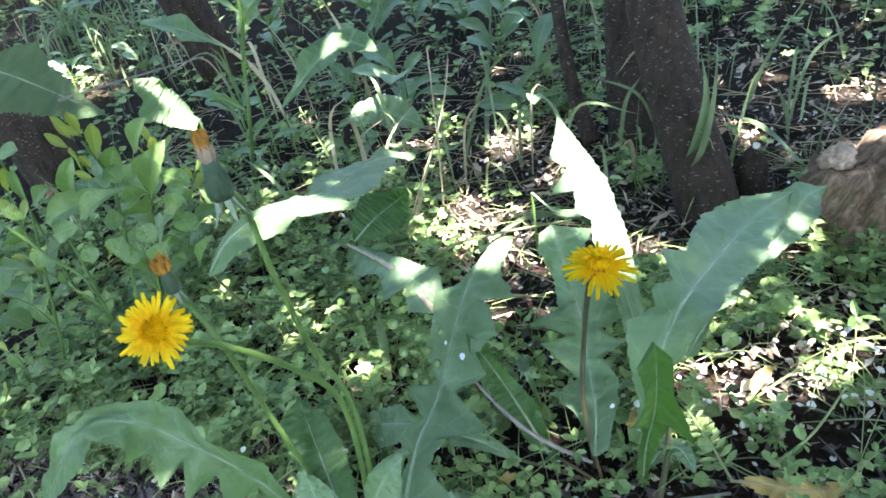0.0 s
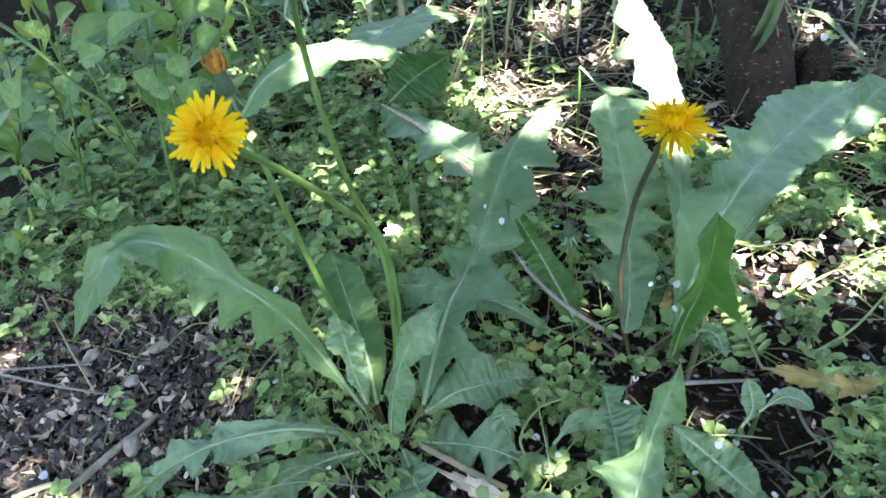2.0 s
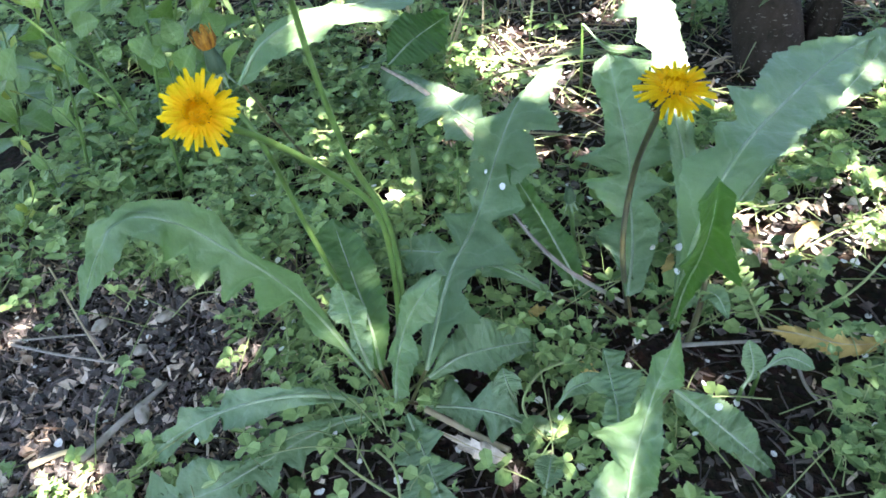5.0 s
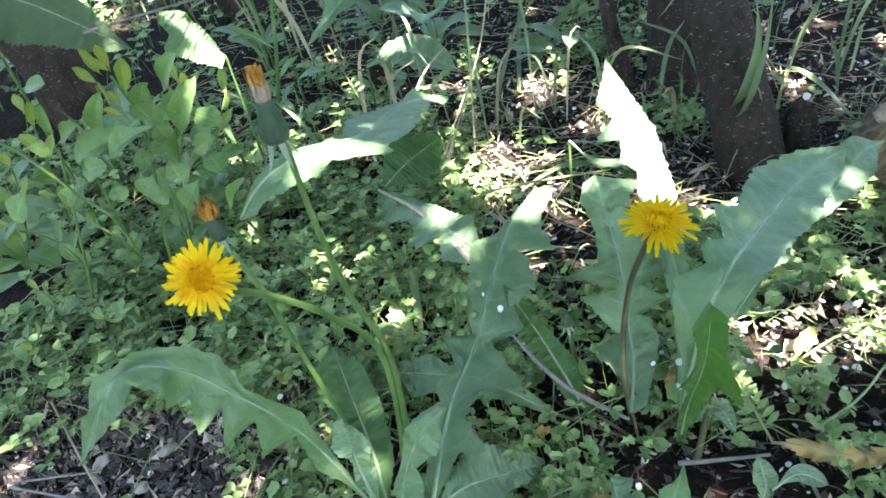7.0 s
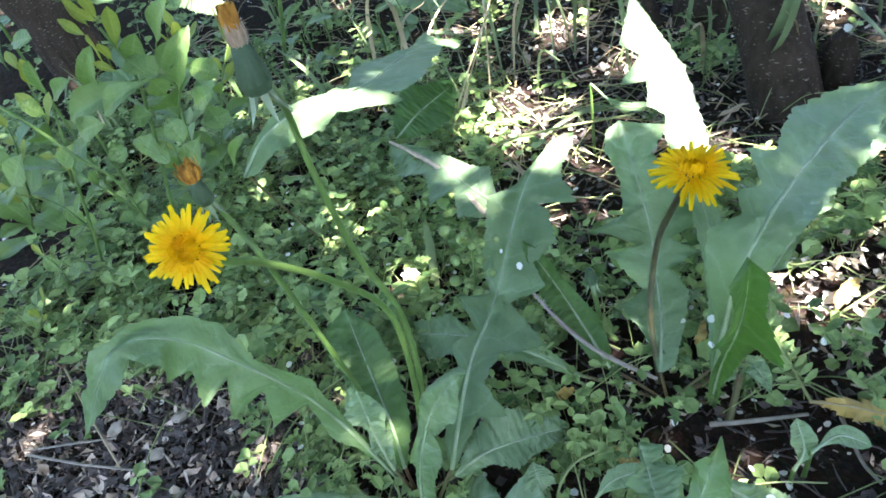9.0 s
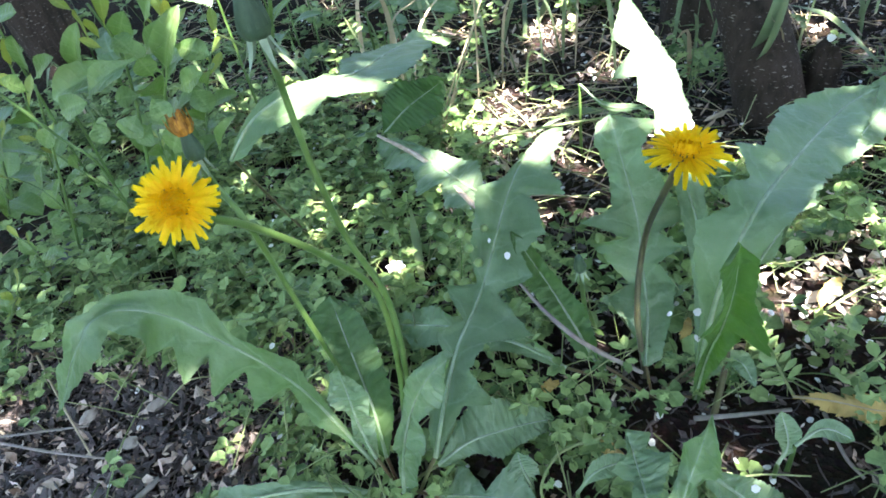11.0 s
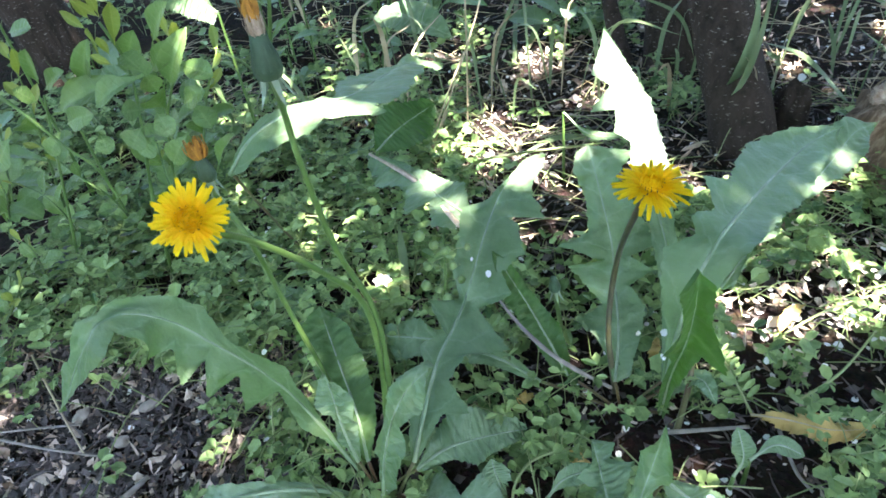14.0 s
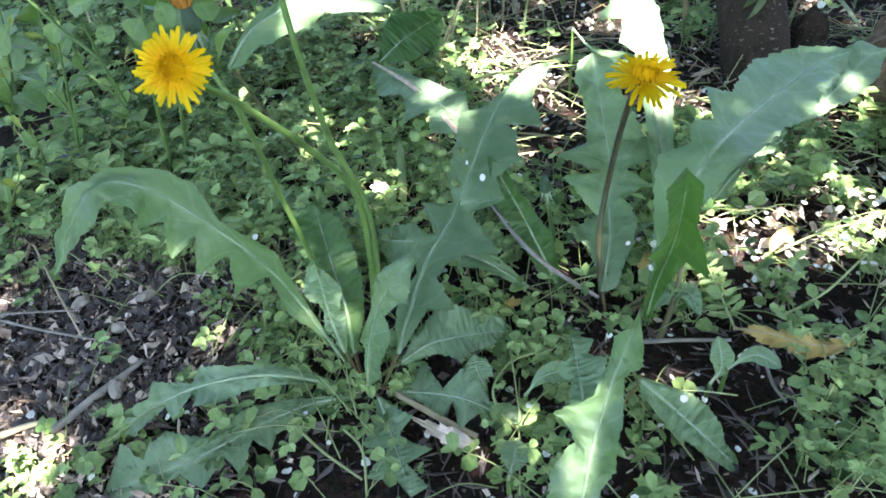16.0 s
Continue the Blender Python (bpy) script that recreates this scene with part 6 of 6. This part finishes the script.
# ---- crowns, with gaps over the sunlit places: x, y, z and half-width of each ----
GAPS = [((-0.073, 0.666, 0.035), 0.03),((0.041, 0.979, 0.000), 0.022), ((0.101, 0.838, 0.000), 0.018), ((0.075, 1.030, 0.000), 0.02), ((0.128, 0.905, 0.000), 0.018), ((0.117, 0.646, 0.000), 0.02), ((0.314, 0.718, 0.020), 0.012), ((0.413, 0.677, 0.020), 0.018), ((0.372, 0.653, 0.020), 0.012), ((-0.301, 0.349, 0.000), 0.028), ((-0.345, 0.388, 0.000), 0.022), ((-0.267, 0.324, 0.000), 0.026), ((0.256, 0.905, 0.000), 0.032), ((0.284, 0.855, 0.000), 0.032), ((0.026, 0.900, 0.020), 0.026), ((-0.289, 0.829, 0.030), 0.02), ((-0.313, 0.887, 0.050), 0.022), ((-0.329, 0.692, 0.030), 0.016), ((0.47, 0.87, 0.12), 0.02), ((0.49, 0.95, 0.0), 0.03), ((0.75, 1.1, 0.0), 0.035), ((0.62, 1.12, 0.0), 0.04), ((0.55, 1.4, 0.0), 0.03), ((0.2, 0.92, 0.0), 0.025), ((0.25, 0.86, 0.0), 0.02), ((0.12, 0.86, 0.0), 0.025)]
for spots in (
    [(-0.129, 1.289, 0.002, 0.02), (0.075, 0.932, 0.005, 0.02), (-0.021, 0.792, 0.042, 0.012), (-0.041, 0.802, 0.059, 0.01), (0.014, 1.030, 0.021, 0.035), (0.002, 0.978, -0.001, 0.025), (-0.024, 0.919, 0.052, 0.025)],
    [(0.149, 1.125, -0.006, 0.03), (0.059, 1.230, 0.002, 0.035), (-0.181, 1.343, 0.128, 0.015), (-0.372, 0.985, 0.259, 0.014), (-0.233, 1.353, 0.185, 0.02), (0.446, 1.188, -0.001, 0.025), (0.657, 1.290, 0.002, 0.05), (-0.091, 1.085, 0.147, 0.02), (0.234, 0.448, 0.060, 0.01)],
    [(-0.267, 0.342, 0.030, 0.008), (-0.291, 0.318, 0.015, 0.008), (-0.248, 1.118, 0.083, 0.02), (-0.379, 1.005, 0.106, 0.015), (0.247, 0.584, 0.027, 0.014), (-0.386, 0.970, 0.282, 0.01), (0.163, 0.775, 0.232, 0.018)],
    [(0.158, 0.782, 0.239, 0.015), (0.285, 0.628, 0.026, 0.008), (0.330, 0.668, 0.033, 0.012), (0.307, 0.637, 0.033, 0.008), (0.355, 0.637, 0.021, 0.008), (0.398, 0.689, 0.016, 0.014), (0.376, 0.708, 0.041, 0.012), (-0.158, 1.437, 0.054, 0.035), (-0.161, 1.220, 0.112, 0.02), ],
    [(0.057, 1.714, -0.003, 0.03), (0.097, 1.267, 0.005, 0.025), (0.448, 0.822, 0.115, 0.012), (0.074, 0.682, 0.156, 0.004), (-0.371, 1.456, -0.002, 0.02), (-0.296, 1.055, 0.067, 0.014), (0.194, 0.707, 0.147, 0.012)],
    [(-0.333, 0.731, 0.031, 0.006), (-0.459, 0.629, 0.056, 0.008), (0.195, 0.559, 0.079, 0.002), (0.443, 0.820, 0.110, 0.01), (0.458, 0.820, 0.115, 0.012), (0.335, 0.618, 0.025, 0.006), (0.386, 0.644, 0.000, 0.008), (0.388, 0.594, -0.004, 0.004), (-0.214, 0.654, 0.041, 0.004)],
    [(-0.037, 0.421, 0.294, 0.006), (0.095, 0.531, 0.032, 0.002), (0.358, 0.709, 0.122, 0.004), (0.080, 0.700, 0.158, 0.02), (0.083, 0.703, 0.160, 0.01), (0.283, 0.620, 0.144, 0.008), (0.335, 0.679, 0.130, 0.004)],
    [(-0.099, 0.695, 0.218, 0.022), (-0.119, 0.690, 0.212, 0.018), (-0.079, 0.700, 0.216, 0.016), (-0.135, 0.680, 0.204, 0.012), (-0.070, 0.970, 0.141, 0.012), (-0.060, 1.000, 0.118, 0.01), (0.016, 0.690, 0.114, 0.014), (-0.037, 0.765, 0.082, 0.01), (-0.009, 0.720, 0.091, 0.01), (0.088, 0.720, 0.143, 0.026), (0.076, 0.700, 0.144, 0.016), (0.171, 0.745, 0.203, 0.02)],
    [(0.179, 0.730, 0.181, 0.022), (0.189, 0.710, 0.162, 0.022), (0.198, 0.690, 0.147, 0.018), (0.161, 0.760, 0.210, 0.014), (0.351, 0.735, 0.106, 0.018), (0.386, 0.785, 0.096, 0.01), (0.282, 0.620, 0.135, 0.012), (0.141, 0.367, 0.131, 0.006), (0.159, 0.373, 0.138, 0.004), (0.152, 0.358, 0.114, 0.004), (0.144, 0.343, 0.083, 0.008)],
):
    GAPS += [((x, y, z), r + 0.012) for x, y, z, r in spots]
# an added ring of leaves, out of view, cuts sky light from the sides
light_block_rng = random.Random(91)
hedge = Stuff()
for _ in range(20000):
    w_, r_ = light_block_rng.uniform(0, 6.283), light_block_rng.uniform(3.7, 4.6)
    d_ = Vector((light_block_rng.uniform(-1, 1), light_block_rng.uniform(-1, 1), light_block_rng.uniform(-0.6, 0.6))).normalized()
    u_ = Vector((light_block_rng.uniform(-1, 1), light_block_rng.uniform(-1, 1), 0.8)).normalized()
    l_ = light_block_rng.uniform(0.12, 0.22)
    hedge.piece(OVATE, FAN, (r_ * math.cos(w_), 1.0 + r_ * math.sin(w_), light_block_rng.uniform(0.0, 2.95 - 1.3 * math.sin(w_)) * (0.9 + 0.2 * math.sin(w_ * 5))), d_, u_, l_, l_)
hedge.make("hedge", CROWN, "added ring of leaves that blocks low sky light", "hedge", False)

fleck_rng = random.Random(66)
for _ in range(170):
    x_, y_, r_ = fleck_rng.uniform(-0.45, 0.6), fleck_rng.uniform(0.4, 1.4), fleck_rng.uniform(0.011, 0.022)
    if (y_ > 0.85 or (x_ < -0.27 and y_ < 0.5)) and not (x_ > 0.15 and y_ < 0.95) and not (0.1 < x_ < 0.45 and 0.9 < y_ < 1.5):
        GAPS.append(((x_, y_, 0.04), r_))
# unseen crowns, set up-sun of the ground they shade rather than over their trunks
crown(tree_a, 3, (0.55, 0.15, 1.95), (1.4, 1.12, 0.28), 31000, GAPS)
crown(tree_b, 4, (0.45, 1.85, 2.1), (1.65, 0.95, 0.3), 17000, GAPS)
crown(tree_c, 5, (-1.6, 1.6, 2.1), (1.0, 1.9, 0.3), 18500, GAPS)
crown(tree_d, 6, (2.2, 1.2, 2.1), (0.78, 1.65, 0.3), 8500, GAPS)
crown(tree_d, 7, (0.1, 3.4, 2.2), (2.2, 1.0, 0.3), 13000, GAPS)

# ---- single petals that lie on leaves and soil: place, way up and size ----
petal_flat = mesh_from("fallen_petal", [(0, 0, 0), (0.25, -0.4, 0.05), (0.75, -0.48, 0.08), (0.98, -0.12, 0.03), (0.9, 0.02, 0.0), (0.98, 0.14, 0.03), (0.75, 0.48, 0.1), (0.25, 0.4, 0.05), (0.5, 0, -0.01)], [(i_, (i_ + 1) % 8, 8) for i_ in range(8)])
petal_flat.materials.append(PETAL)
petal_flat.shade_smooth()
petal_rng = random.Random(31)
for spots in (
    [(0.049, 0.591, 0.1210, -0.46, -0.69, 0.56, 0.0065), (0.035, 0.603, 0.1253, -0.65, -0.51, 0.57, 0.004), (0.023, 0.587, 0.0823, -0.51, -0.81, 0.27, 0.007), (0.169, 0.507, 0.0254, -0.46, -0.27, 0.84, 0.006), (-0.101, 0.466, 0.1521, 0.85, -0.51, 0.16, 0.005), (-0.160, 0.579, 0.0324, 0.28, 0.07, 0.96, 0.005)],
    [(0.217, 0.429, 0.0515, -0.02, -0.77, 0.64, 0.006), (0.105, 0.424, 0.0307, 0.04, 0.06, 1.00, 0.005), (-0.322, 0.574, -0.0009, -0.03, 0.10, 0.99, 0.005), (-0.376, 0.540, 0.0037, 0.21, -0.07, 0.98, 0.004), (-0.261, 0.526, 0.0057, 0.32, -0.78, 0.54, 0.006), (-0.291, 0.492, 0.0053, 0.52, -0.79, 0.32, 0.006)],
    [(0.207, 0.646, 0.0917, 0.24, -0.55, 0.80, 0.007), (0.209, 0.723, 0.0221, 0.09, 0.20, 0.98, 0.006), (0.199, 0.565, 0.0733, -0.52, -0.37, 0.77, 0.007), (0.195, 0.556, 0.0607, -0.67, -0.71, 0.19, 0.006), (0.175, 0.564, 0.0750, 0.48, -0.84, 0.26, 0.005), (0.346, 0.605, -0.0023, -0.07, -0.05, 1.00, 0.006)],
    [(0.363, 0.569, -0.0025, -0.17, -0.05, 0.98, 0.006), (0.397, 0.674, 0.0023, -0.68, -0.32, 0.66, 0.009), (0.033, 0.560, 0.0578, 0.17, -0.36, 0.92, 0.005), (0.215, 0.465, 0.0320, 0.58, 0.10, 0.81, 0.005), (-0.105, 0.824, 0.1367, 0.85, 0.07, 0.53, 0.007), (-0.466, 0.855, 0.3034, 0.70, -0.33, 0.64, 0.006)],
    [(0.406, 1.003, 0.0730, -0.26, -0.76, 0.59, 0.01), (0.439, 1.181, 0.0013, -0.13, 0.01, 0.99, 0.012), (-0.000, 1.186, 0.0011, -0.03, -0.07, 1.00, 0.006), (0.202, 0.708, 0.1471, 0.18, -0.88, 0.45, 0.006), (-0.020, 0.375, 0.0006, 0.21, -0.11, 0.97, 0.008), (-0.219, 0.329, 0.0217, -0.18, -0.06, 0.98, 0.006)],
    [(-0.317, 0.377, 0.0054, 0.09, -0.23, 0.97, 0.008)],
):
    for x_, y_, z_, nx_, ny_, nz_, r_ in spots:
        ob_ = new("fallen_petal", petal_flat)
        turn_ = Vector((nx_, ny_, nz_)).to_track_quat("Z", "Y").to_matrix().to_4x4()
        ob_.matrix_basis = Matrix.Translation((x_, y_, z_)) @ turn_ @ Matrix.Rotation(petal_rng.uniform(0, 6.3), 4, "Z") @ Matrix.Scale(r_, 4)
        tagged(ob_, "tiny white petal fallen from a tree above", "petal", "fallen petals")
